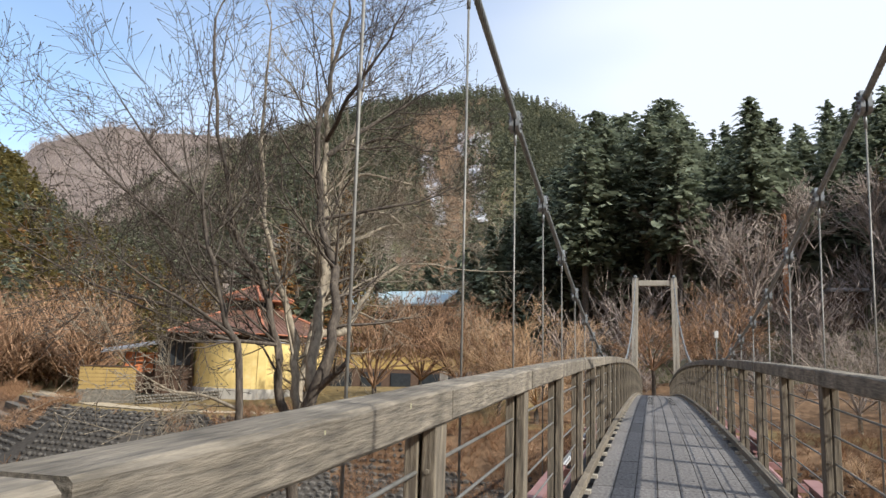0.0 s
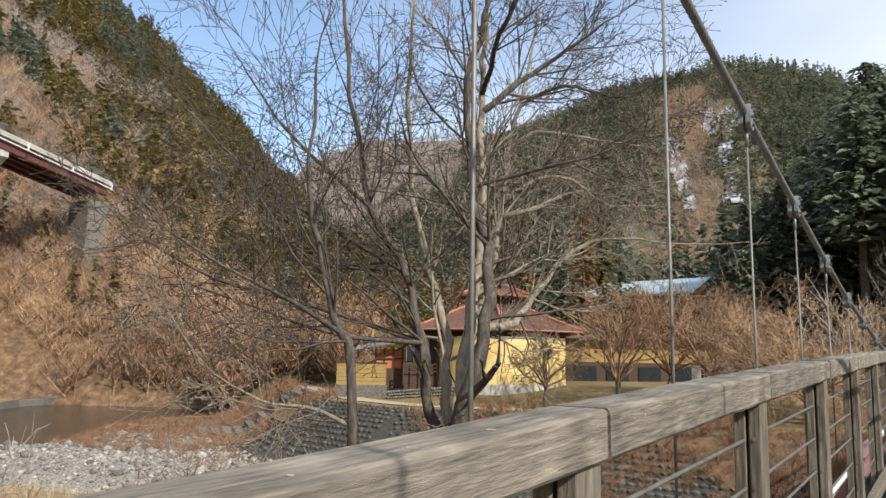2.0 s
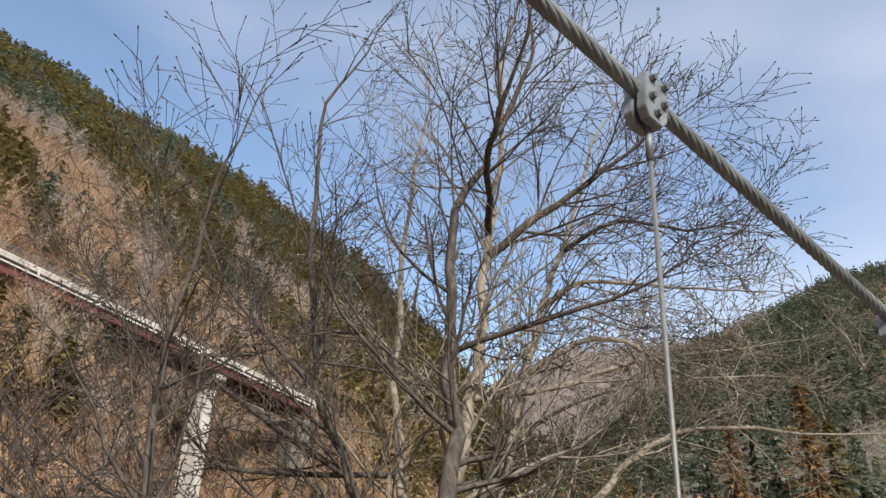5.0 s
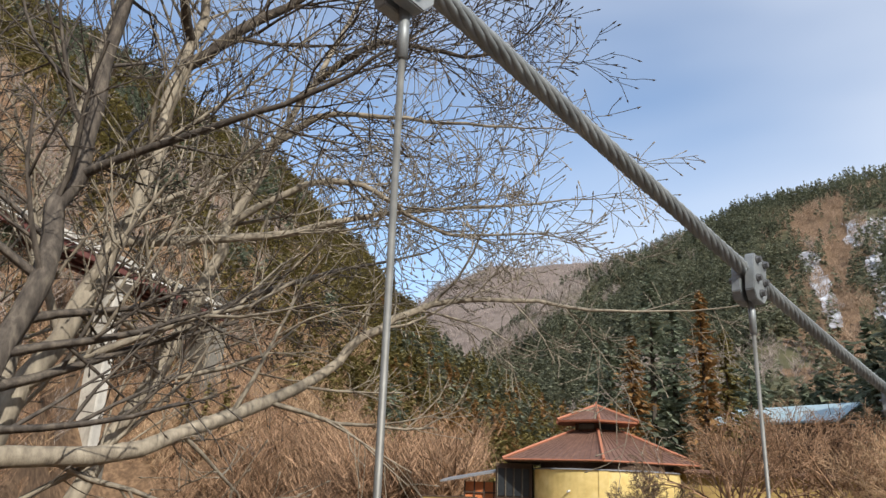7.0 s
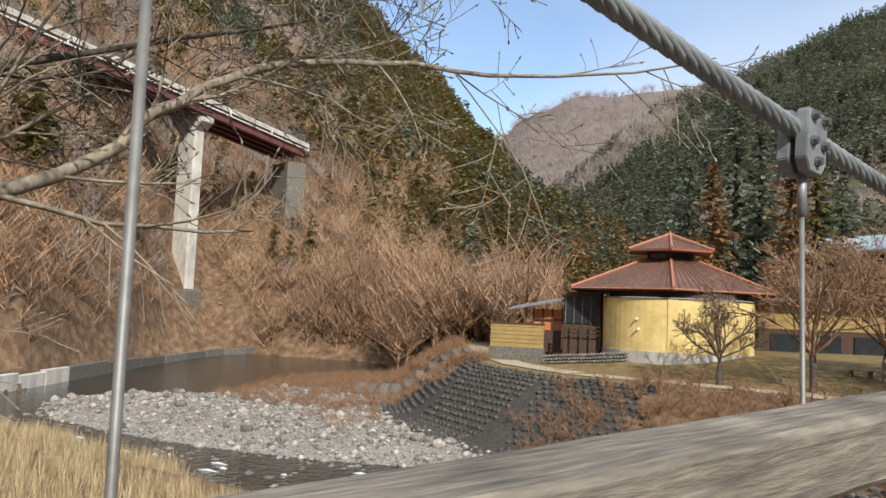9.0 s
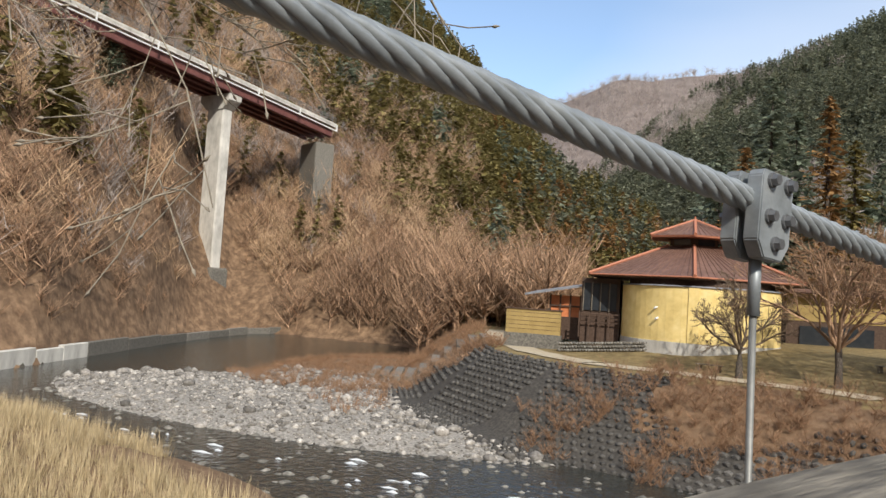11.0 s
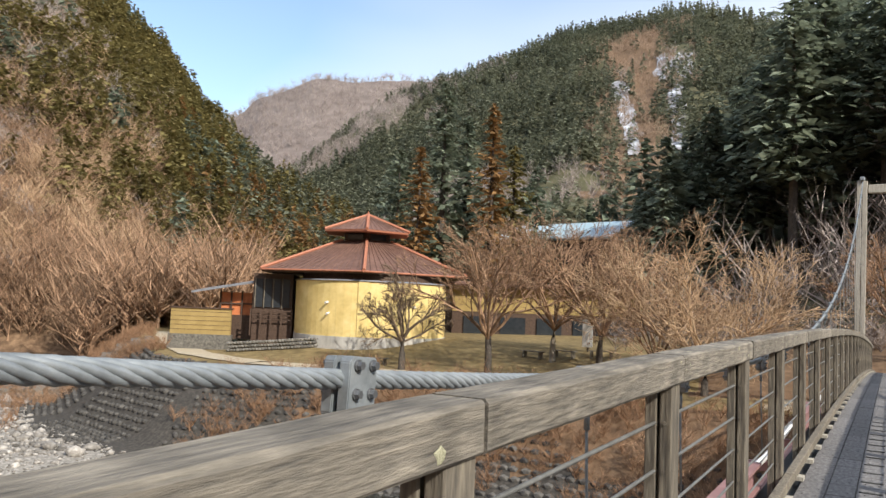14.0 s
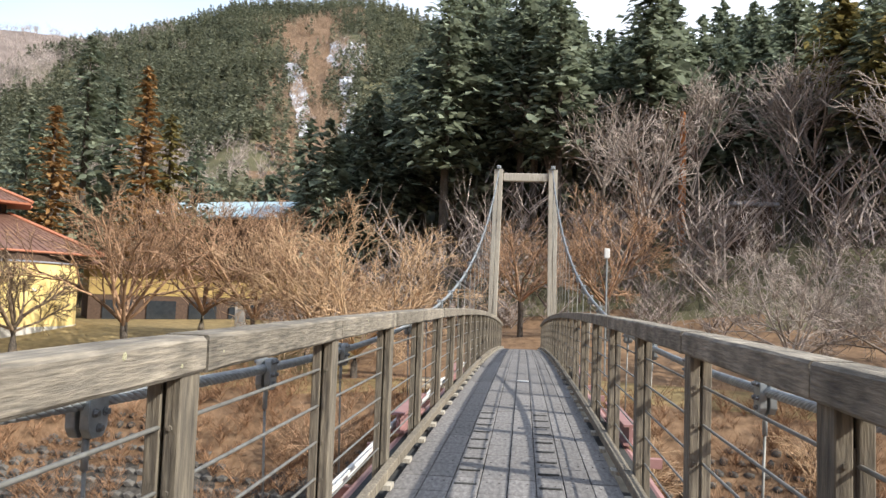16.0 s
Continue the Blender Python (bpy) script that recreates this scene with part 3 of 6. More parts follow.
def clamp_parts():
    """Two bolted plates round the rope and the socket below."""
    bm = bmesh.new()
    for x0, x1 in ((-0.038, -0.007), (0.007, 0.038)):
        outline = [(-0.046, 0.052), (0.046, 0.052), (0.052, 0.04), (0.052, -0.075), (0.03, -0.105), (-0.03, -0.105), (-0.052, -0.075), (-0.052, 0.04)]
        lo = [bm.verts.new((x0, y, z)) for y, z in outline]
        hi = [bm.verts.new((x1, y, z)) for y, z in outline]
        bm.faces.new(lo)
        bm.faces.new(hi[::-1])
        for k in range(8):
            bm.faces.new((lo[k], hi[k], hi[(k + 1) % 8], lo[(k + 1) % 8]))
    bmesh.ops.recalc_face_normals(bm, faces=bm.faces)
    bmesh.ops.bevel(bm, geom=list(bm.edges), offset=0.0025, segments=2, affect="EDGES")
    body = bpy.data.meshes.new("cable_clamp")
    bm.to_mesh(body)
    bm.free()
    body.materials.append(M_STEEL)
    bm = bmesh.new()
    r = bmesh.ops.create_cone(bm, cap_ends=True, segments=14, radius1=0.0135, radius2=0.0135, depth=0.005)
    bmesh.ops.translate(bm, verts=r["verts"], vec=(0, 0, 0.0025))
    r = bmesh.ops.create_cone(bm, cap_ends=True, segments=6, radius1=0.011, radius2=0.010, depth=0.011)
    bmesh.ops.translate(bm, verts=r["verts"], vec=(0, 0, 0.010))
    bolt = bpy.data.meshes.new("bolt")
    bm.to_mesh(bolt)
    bm.free()
    bolt.materials.append(M_BOLT)
    return body, bolt


M_BOLT = material("dark_bolt_steel", [(0.12, 0.125, 0.13), (0.22, 0.225, 0.23)], 20, 0.45, 0.6)
CLAMP, BOLT = clamp_parts()
for s in (-1, 1):
    strand_cable(s)
    for i in range(-9, 29):
        y = SPAN * i
        if not Y0 + 0.6 < y < Y1 - 0.6:
            continue
        slope = math.degrees(math.atan(zc(y + 0.1) * 5 - zc(y - 0.1) * 5))
        c = share("cable_clamp", CLAMP, pose(s * CABLE_X, y, zc(y), slope * 0.75), bridge)
        for by, bz in ((-0.026, 0.034), (0.030, 0.034), (-0.026, -0.030), (0.030, -0.030), (0.0, -0.076)):
            for side in (-1, 1):
                share("bolt", BOLT, pose(side * 0.038, by, bz, 0, side * 90), c)
        v, f = tube([(s * CABLE_X, y, zc(y) - 0.09), (s * CABLE_X, y, zc(y) - 0.205)], 0.0115, 10)
        put("hanger_socket", v, f, M_STEEL, bridge, smooth=True)
        if zc(y) - 0.2 > zd(y) - 0.05:
            v, f = tube([(s * CABLE_X, y, zc(y) - 0.205), (s * (CABLE_X - 0.02), y, zd(y) - 0.14)], 0.0068, 8)
            put("hanger", v, f, M_ROD, bridge, smooth=True)
        part("outrigger", boxed(-0.2, -0.04, -0.22, 0.2, 0.04, -0.14), M_PINK, bridge).location = (s * 1.12, y, zd(y))
    for yt in (Y0, Y1):
        bm = bmesh.new()
        for k in range(2):
            box(bm, -0.20 + 0.21 * k, -0.2, -2.2, -0.01 + 0.21 * k, 0.2, 7.45, 0.015)
        ob = part("tower_leg", bm, M_TOWER, bridge)
        ob.matrix_basis = pose(s * 1.36, yt, 0, 0, s * -0.9)
        part("cable_saddle", boxed(-0.10, -0.28, 7.45, 0.10, 0.28, 7.62, 0.03), M_STEEL, bridge).location = (s * 1.24, yt, 0)
        end = -1 if yt == Y0 else 1
        v, f = tube([(s * CABLE_X, yt, zc(yt)), (s * 1.5, yt + end * 12, -1.0)], 0.02, 8)
        put("back_stay", v, f, M_STEEL, bridge, smooth=True)
for yt in (Y0, Y1):
    part("cross_beam", boxed(-1.02, -0.15, 6.92, 1.02, 0.15, 7.28, 0.02), M_TOWER, bridge).location = (0, yt, 0)
    bm = boxed(-1.9, -1.2, -3.2, 1.9, 1.2, zd(yt) - 0.17, 0.05)
    part("abutment", bm, M_CONCRETE, bridge).location = (0, yt + (1.3 if yt > 0 else -1.3), 0)

# ---- hall ----
HALL = (-36.28, 58.82)
# Yellow plaster made duller; the garden wall's shade is put into the colour.
M_SHADEYELLOW = material("shaded_yellow_plaster", [(0.29, 0.205, 0.075), (0.40, 0.29, 0.115)], 1.2, 0.9, big=0.2, big_scale=0.4)
hall = thing("round_hall", "yellow plastered round hall with a two-tier red-brown roof", "building", (*HALL, -1.32))


def ring_solid(r0, z0, r1, z1, n, turn=0.0):
    vs = [(r * math.cos(2 * math.pi * k / n + turn), r * math.sin(2 * math.pi * k / n + turn), z) for r, z in ((r0, z0), (r1, z1)) for k in range(n)]
    fs = [(k, (k + 1) % n, n + (k + 1) % n, n + k) for k in range(n)] + [tuple(range(n - 1, -1, -1)), tuple(range(n, 2 * n))]
    return vs, fs


FACE = math.atan2(8 - HALL[1], 0 - HALL[0])
# curved front wall, set forward of the roof's centre
WU, WR = 0.55, 5.7
wx, wy = -math.sin(FACE) * WU + math.cos(FACE) * 2.3, math.cos(FACE) * WU + math.sin(FACE) * 2.3


def at_wall(solid):
    return [(x + wx, y + wy, z) for x, y, z in solid[0]], solid[1]


put("wall", *at_wall(ring_solid(WR, 0.15, WR, 4.02, 64)), M_YELLOW, hall)
put("plinth", *at_wall(ring_solid(WR + 0.05, -0.9, WR + 0.05, 0.15, 64)), M_CONCRETE, hall, "pale stained plinth")
put("wall_cap", *at_wall(ring_solid(WR + 0.12, 4.024, WR + 0.05, 4.12, 64)), M_GREYROOF, hall, "thin grey metal wall capping")
put("drum", *at_wall(ring_solid(5.2, 4.124, 5.2, 4.6, 48)), M_DARKWOOD, hall)
# Added raised strip; it stands in for a shaded groove in the wall.
bm = boxed(-0.38, -0.05, 0.16, 0.38, 0.10, 4.0, 0.02)
ob = part("pilaster", bm, M_YELLOW, hall)
pa = FACE - 0.09
ob.matrix_basis = pose(wx + WR * math.cos(pa), wy + WR * math.sin(pa), 0, 0, 0, math.degrees(pa) + 90)
R1, R2, R3 = 8.75, 2.2, 3.75
put("roof", *ring_solid(R1, 4.72, R2, 7.28, 6, FACE), M_ROOF, hall)
put("soffit", *ring_solid(R1 - 0.1, 4.56, R1, 4.716, 6, FACE), M_DARKWOOD, hall, "dark timber eaves")
put("cupola_wall", *ring_solid(2.0, 7.24, 2.0, 8.02, 6, FACE), M_DARKWOOD, hall)
put("cupola_roof", *ring_solid(R3, 8.06, 0.1, 9.45, 6, FACE), M_ROOF, hall)
put("cupola_eave", *ring_solid(R3 - 0.05, 7.92, R3, 8.056, 6, FACE), M_ROOFRIB, hall)
put("finial", *ring_solid(0.17, 9.4, 0.03, 9.85, 8), M_ROOFRIB, hall, "orange roof finial")
for k in range(6):
    a = FACE + math.pi / 3 * k
    for r0, z0, r1, z1 in ((R1 + 0.04, 4.79, R2, 7.35), (R3 + 0.05, 8.11, 0.1, 9.5)):
        v, f = tube([(r0 * math.cos(a), r0 * math.sin(a), z0), (r1 * math.cos(a), r1 * math.sin(a), z1)], 0.13, 6)
        put("ridge", v, f, M_ROOFRIB, hall)
    # tile rolls down each facet, and the orange edge along its eave
    b = a + math.pi / 3
    for r0, z0, r1, z1, n in ((R1, 4.74, R2, 7.30, 16), (R3, 8.08, 0.1, 9.47, 8)):
        for q in range(1, n):
            t = q / n
            e = Vector((r0 * math.cos(a), r0 * math.sin(a), 0)).lerp(Vector((r0 * math.cos(b), r0 * math.sin(b), 0)), t)
            i_ = Vector((r1 * math.cos(a), r1 * math.sin(a), 0)).lerp(Vector((r1 * math.cos(b), r1 * math.sin(b), 0)), t)
            v, f = tube([(e.x, e.y, z0), (i_.x, i_.y, z1)], 0.04, 4)
            put("seam", v, f, M_ROOF, hall)
    v, f = tube([(R1 * math.cos(q), R1 * math.sin(q), 4.70) for q in (a, b)], 0.07, 5)
    put("eave_edge", v, f, M_ROOFRIB, hall)
    c = a + math.pi / 6
    ob = part("cupola_window", boxed(-0.7, -0.03, 7.42, 0.7, 0.03, 7.9), M_GLASS, hall)
    ob.matrix_basis = pose(1.76 * math.cos(c), 1.76 * math.sin(c), 0, 0, 0, math.degrees(c) + 90)
for da, z in ((-0.55, 2.5), (-0.53, 1.75), (0.55, 2.4)):
    a = FACE + da
    v, f = tube([(wx + WR * math.cos(a), wy + WR * math.sin(a), z), (wx + (WR + 0.28) * math.cos(a), wy + (WR + 0.28) * math.sin(a), z - 0.05)], 0.08, 8)
    put("wall_lamp", v, f, M_WHITE, hall, "small white wall lamp")

# timber wing on the upstream side of the hall
right_dir = Vector((-math.sin(FACE), math.cos(FACE), 0))
out_dir = Vector((math.cos(FACE), math.sin(FACE), 0))


def hall_frame(u, w, z):
    """World place from metres along the hall's front (u), out to the bridge (w) and up."""
    p = Vector((HALL[0], HALL[1], 0)) + right_dir * u + out_dir * w
    return Matrix.Translation((p.x, p.y, z)) @ pose(0, 0, 0, 0, 0, math.degrees(math.atan2(right_dir.y, right_dir.x)))


wing = thing("timber_wing", "dark timber entrance wing with tall windows and an orange interior", "building")
wing.matrix_basis = hall_frame(-6.7, 0.8, -1.3)
part("wall", boxed(-1.5, -2.5, -0.6, 1.4, 2.0, 4.4), M_DARKWOOD, wing)
for k in range(4):
    w = part("window", boxed(-1.3 + 0.66 * k, -2.62, 1.9, -0.78 + 0.66 * k, -2.5, 4.0), M_GLASS, wing)
    part("frame", boxed(-1.36 + 0.66 * k, -2.66, 1.84, -1.30 + 0.66 * k, -2.5, 4.06), M_POST, w)
for k in range(3):
    part("railing", boxed(-1.6, -2.9, 0.95 + 0.32 * k, 1.5, -2.82, 1.03 + 0.32 * k, 0.01), M_DARKWOOD, wing)
for k in range(5):
    part("post", boxed(-1.6 + 0.75 * k, -2.92, -0.2, -1.5 + 0.75 * k, -2.82, 1.75, 0.01), M_DARKWOOD, wing)
part("wall", boxed(-4.6, -1.0, -0.6, -1.5, 1.6, 1.2), M_DARKWOOD, wing)
part("interior", boxed(-4.2, -0.86, 1.2, -1.5, -0.5, 2.9), M_ORANGE, wing, "orange timber interior")
for k in range(4):
    part("mullion", boxed(-4.2 + 0.8 * k, -1.0, 1.2, -4.08 + 0.8 * k, -0.88, 3.0), M_DARKWOOD, wing)
part("rail", boxed(-4.2, -1.02, 2.0, -1.5, -0.9, 2.12), M_DARKWOOD, wing)
vs = [(-6.0, -2.4, 2.75), (-1.2, -2.4, 3.7), (-1.2, 3.0, 4.0), (-6.0, 3.0, 3.05)]
vs += [(x, y, z + 0.16) for x, y, z in vs]
put("lean_to_roof", vs, [(3, 2, 1, 0), (4, 5, 6, 7), (0, 1, 5, 4), (1, 2, 6, 5), (2, 3, 7, 6), (3, 0, 4, 7)], M_GREYROOF, wing, "grey metal lean-to roof")
gwall = thing("garden_wall", "low yellow plastered garden wall with a dark coping", "wall")
gwall.matrix_basis = hall_frame(-12.0, 2.6, -1.9)
part("panel", boxed(-2.2, -0.15, 0.3, 2.2, 0.15, 2.2), M_SHADEYELLOW, gwall)
part("plinth", boxed(-2.3, -0.3, -0.8, 2.3, 0.3, 0.3), M_WALLROCK, gwall)
part("coping", boxed(-2.3, -0.24, 2.2, 2.3, 0.24, 2.3), M_DARKWOOD, gwall)
for k in range(1, 6):
    part("groove", boxed(-2.2, -0.165, 0.3 + 0.33 * k, 2.2, -0.15, 0.325 + 0.33 * k), M_DARKWOOD, gwall)

# long annex behind the lawn trees
annex = thing("annex_building", "long low annex with yellow upper wall and dark base", "building")
annex.matrix_basis = hall_frame(15.5, -7.5, -1.4)
part("base_wall", boxed(-8, -3, -0.6, 9, 3, 2.2), M_DARKWOOD, annex)
part("upper_wall", boxed(-8, -3.05, 2.2, 9, 3.05, 4.4), M_SHADEYELLOW, annex)
part("roof", boxed(-8.8, -4.2, 4.4, 9.8, 4.2, 4.75, 0.08), M_ROOF, annex)
for k in range(5):
    part("window", boxed(-7 + 3.2 * k, -3.12, 0.3, -4.8 + 3.2 * k, -3.0, 1.8), M_GLASS, annex)
for k in range(3):
    part("vent", boxed(-5 + 5 * k, -3.12, 3.1, -4.7 + 5 * k, -3.05, 3.4, 0.02), M_DARKWOOD, annex)

# far house with the pale blue roof
far_house = thing("far_house", "far house with a pale blue metal roof", "building", (-36, 103, 5.6))
far_house.rotation_euler = (0, 0, radians(-12))
part("wall", boxed(-8, -4, -3.0, 8, 4, 4.2), M_DARKWOOD, far_house)
for sgn in (-1, 1):
    vs = [(-9, sgn * 5.2, 4.2), (9, sgn * 5.2, 4.2), (9, 0, 6.6), (-9, 0, 6.6)]
    vs += [(x, y, z + 0.2) for x, y, z in vs]
    put("roof", vs, [(3, 2, 1, 0), (4, 5, 6, 7), (0, 1, 5, 4), (1, 2, 6, 5), (2, 3, 7, 6), (3, 0, 4, 7)], M_TEAL, far_house)
for k in range(4):
    part("window", boxed(-6.5 + 3.6 * k, -4.08, 0.6, -4.5 + 3.6 * k, -4.0, 2.4), M_GLASS, far_house)

# stone edging of the terrace before the hall
terrace = thing("terrace_wall", "low dry-stone terrace wall before the hall", "wall", (0, 0, 0))
STONE_ME = []
for k in range(6):
    rnd = random.Random(k)
    bm = bmesh.new()
    bmesh.ops.create_icosphere(bm, subdivisions=1, radius=0.5)
    for v in bm.verts:
        v.co *= rnd.uniform(0.82, 1.15)
    me = bpy.data.meshes.new("stone")
    bm.to_mesh(me)
    bm.free()
    me.materials.append(M_WALLROCK)
    STONE_ME.append(me)
t0, t1 = Vector((-41.2, 49.4, 0)), Vector((-31.6, 52.8, 0))
for k in range(42):
    for r in range(3):
        p = t0.lerp(t1, (k + 0.5 * (r % 2)) / 42)
        share("stone", STONE_ME[random.randrange(6)], Matrix.Translation((p.x, p.y, gz(p.x, p.y) + 0.12 + 0.25 * r)) @ Matrix.Diagonal((0.34, 0.4, 0.27, 1)) @ pose(0, 0, 0, 0, 0, random.uniform(0, 360)), terrace)
vs = [(-41.3, 49.6, -3.2), (-31.7, 53.0, -3.2), (-32.4, 54.6, -3.2), (-42.0, 51.4, -3.2)]
put("terrace_fill", vs + [(x, y, z + 1.2) for x, y, z in vs], [(4, 5, 6, 7), (0, 1, 5, 4), (1, 2, 6, 5), (2, 3, 7, 6), (3, 0, 4, 7)], M_BANK, terrace)


# ---- benches, lamp, sign ----
def bench(at, turn):
    b = thing("park_bench", "grey wooden backless park bench on the lawn", "bench", at, "lawn benches")
    b.rotation_euler = (0, 0, radians(turn))
    for k in range(3):
        part("slat", boxed(-0.85, -0.2 + 0.14 * k, 0.40, 0.85, -0.08 + 0.14 * k, 0.45, 0.008), M_POST, b)
    for x in (-0.62, 0.62):
        part("leg", boxed(x - 0.06, -0.19, -0.1, x + 0.06, 0.21, 0.398, 0.01), M_POST, b)
    return b


first = bench((-28.4, 49.6, gz(-28.4, 49.6)), 15)
for x, y, a in ((-20.2, 55.5, -8), (-18.2, 56.0, -8), (-15.9, 56.4, 5)):
    copy_thing(first, pose(x, y, gz(x, y), 0, 0, a))
sign = thing("notice_board", "white notice board on a post beside the lawn", "sign", (-17.4, 58.0, gz(-17.4, 58.0)))
part("board", boxed(-0.35, -0.03, 0.3, 0.35, 0.03, 2.1, 0.01), M_WHITE, sign)
part("post", boxed(-0.05, 0.035, -0.2, 0.05, 0.12, 2.2), M_DARKWOOD, sign)
lamp = thing("path_lamp", "grey path lamp with a white lantern head", "lamp", (4.1, 50.4, gz(4.1, 50.4)))
lz = gz(4.1, 50.4)
put("pole", *tube([(0, 0, -0.2), (0, 0, 3.7 - lz)], 0.045, 8), M_STEEL, lamp)
part("lantern", boxed(-0.13, -0.13, 3.66 - lz, 0.13, 0.13, 4.15 - lz, 0.03), M_WHITE, lamp)

# ---- road bridge on the hillside ----
PIER = Vector((-126.5, 52.9, 0))
RD = Vector((0.316, -0.949, 0.0))
road = thing("road_bridge", "oxide-red girder road bridge on pale concrete piers", "bridge")


def road_at(s, side, z):
    n = Vector((RD.y, -RD.x, 0))
    p = PIER + RD * s - n * side
    return (p.x, p.y, 32.0 + 0.10 * s + z)


def beam(name, s0, s1, w0, w1, z0, z1, mat, parent, label=""):
    vs = [road_at(s, w, z) for s in (s0, s1) for w, z in ((w0, z0), (w1, z0), (w1, z1), (w0, z1))]
    return put(name, vs, [(0, 1, 2, 3), (7, 6, 5, 4), (0, 4, 5, 1), (1, 5, 6, 2), (2, 6, 7, 3), (3, 7, 4, 0)], mat, parent, label)


for w in (-3.4, -1.2, 1.2, 3.4):
    beam("girder", -24, 90, w - 0.2, w + 0.2, 0.0, 1.7, M_GIRDER, road)
    beam("flange", -24, 90, w - 0.45, w + 0.45, -0.1, 0.0, M_GIRDER, road)
beam("deck_slab", -24, 90, -4.6, 4.6, 1.7, 2.1, M_CONCRETE, road)
for w in (-4.5, 4.5):
    beam("edge_beam", -24, 90, w - 0.15, w + 0.15, 2.1, 2.45, M_CONCRETE, road)
    for k in range(40):
        beam("rail_post", -26 + 3 * k, -25.88 + 3 * k, w - 0.06, w + 0.06, 2.45, 3.5, M_ROD, road)
    for z in (2.85, 3.2, 3.5):
        beam("guard_rail", -24, 90, w - 0.04, w + 0.04, z, z + 0.08, M_ROD, road)
beam("drain_pipe", -24, 90, 4.75, 4.95, 0.9, 1.1, M_WHITE, road, "white drain pipe")
for k in range(9):
    beam("pipe_bracket", -24 + 10 * k, -23.8 + 10 * k, 4.7, 4.95, 1.0, 2.2, M_WHITE, road)
for sp, wid in ((0.0, 2.1), (43.0, 3.0)):
    base = Vector(road_at(sp, 0, 0))
    g = min(gz(base.x, base.y), gz(base.x + 3, base.y))
    pier = thing("bridge_pier", "pale concrete bridge pier with dark streaks", "pier", (base.x, base.y, 0), "bridge piers")
    pier.rotation_euler = (0, 0, math.atan2(RD.y, RD.x))
    bm = boxed(-1.0, -wid, g - 3, 1.0, wid, base.z - 1.9, 0.25)
    part("shaft", bm, M_CONCRETE, pier)
    vs = [(-1.2, -wid, base.z - 2.6), (1.2, -wid, base.z - 2.6), (1.2, wid, base.z - 2.6), (-1.2, wid, base.z - 2.6)]
    vs += [(-1.3, -wid - 1.6, base.z - 1.2), (1.3, -wid - 1.6, base.z - 1.2), (1.3, wid + 1.6, base.z - 1.2), (-1.3, wid + 1.6, base.z - 1.2)]
    vs += [(x, y, base.z - 0.12) for x, y, z in vs[4:]]
    fs = [(0, 3, 2, 1), (8, 9, 10, 11)] + [(a + k, a + (k + 1) % 4, a + 4 + (k + 1) % 4, a + 4 + k) for a in (0, 4) for k in range(4)]
    put("cap", vs, fs, M_CONCRETE, pier)
    part("footing", boxed(-1.9, -wid - 1.0, g - 6, 1.9, wid + 1.0, g + 1.6, 0.3), M_WALLROCK, pier, "rough stone footing")
abut = thing("road_abutment", "concrete road bridge abutment in the hillside", "abutment", road_at(-24, 0, -3))
part("block", boxed(-3.2, -2, -18, 3.2, 2, 1.6, 0.1), M_WALLROCK, abut)

# river wall under the far hillside
rwall = thing("river_wall", "stained concrete river wall under the hillside", "wall")
SHORE = [(-66, 12), (-74, 19), (-80, 24.5), (-93, 35.5), (-103, 45), (-111, 54), (-114, 63), (-113, 71)]
shore = [(ax + (bx - ax) * t, ay + (by - ay) * t) for (ax, ay), (bx, by) in zip(SHORE, SHORE[1:]) for t in (0.0, 0.5)]
for q, ((ax, ay), (bx, by)) in enumerate(zip(shore, shore[1:])):
    L = math.hypot(bx - ax, by - ay)
    ob = part("panel", boxed(0.03, -0.3, -1.6, L - 0.03, 0.3, random.uniform(0.25, 0.55) + 0.05 * (12 - q), 0.05), M_CONCRETE if q < 4 else M_WALLROCK, rwall)
    ob.matrix_basis = pose(ax, ay, -6.8, 0, 0, math.degrees(math.atan2(by - ay, bx - ax)))

# steps down the bank beside the revetment
steps = thing("bank_steps", "broad stone steps down the river bank", "steps")
for k in range(10):
    px, py = -52.6 - 0.66 * k, 51.6 - 0.85 * k
    ob = part("step", boxed(-0.42, -3.6, -0.6, 0.30, 3.6, 0.34, 0.03), M_WALLROCK, steps)
    ob.matrix_basis = pose(px, py, gz(px, py), 0, 0, -127.7)


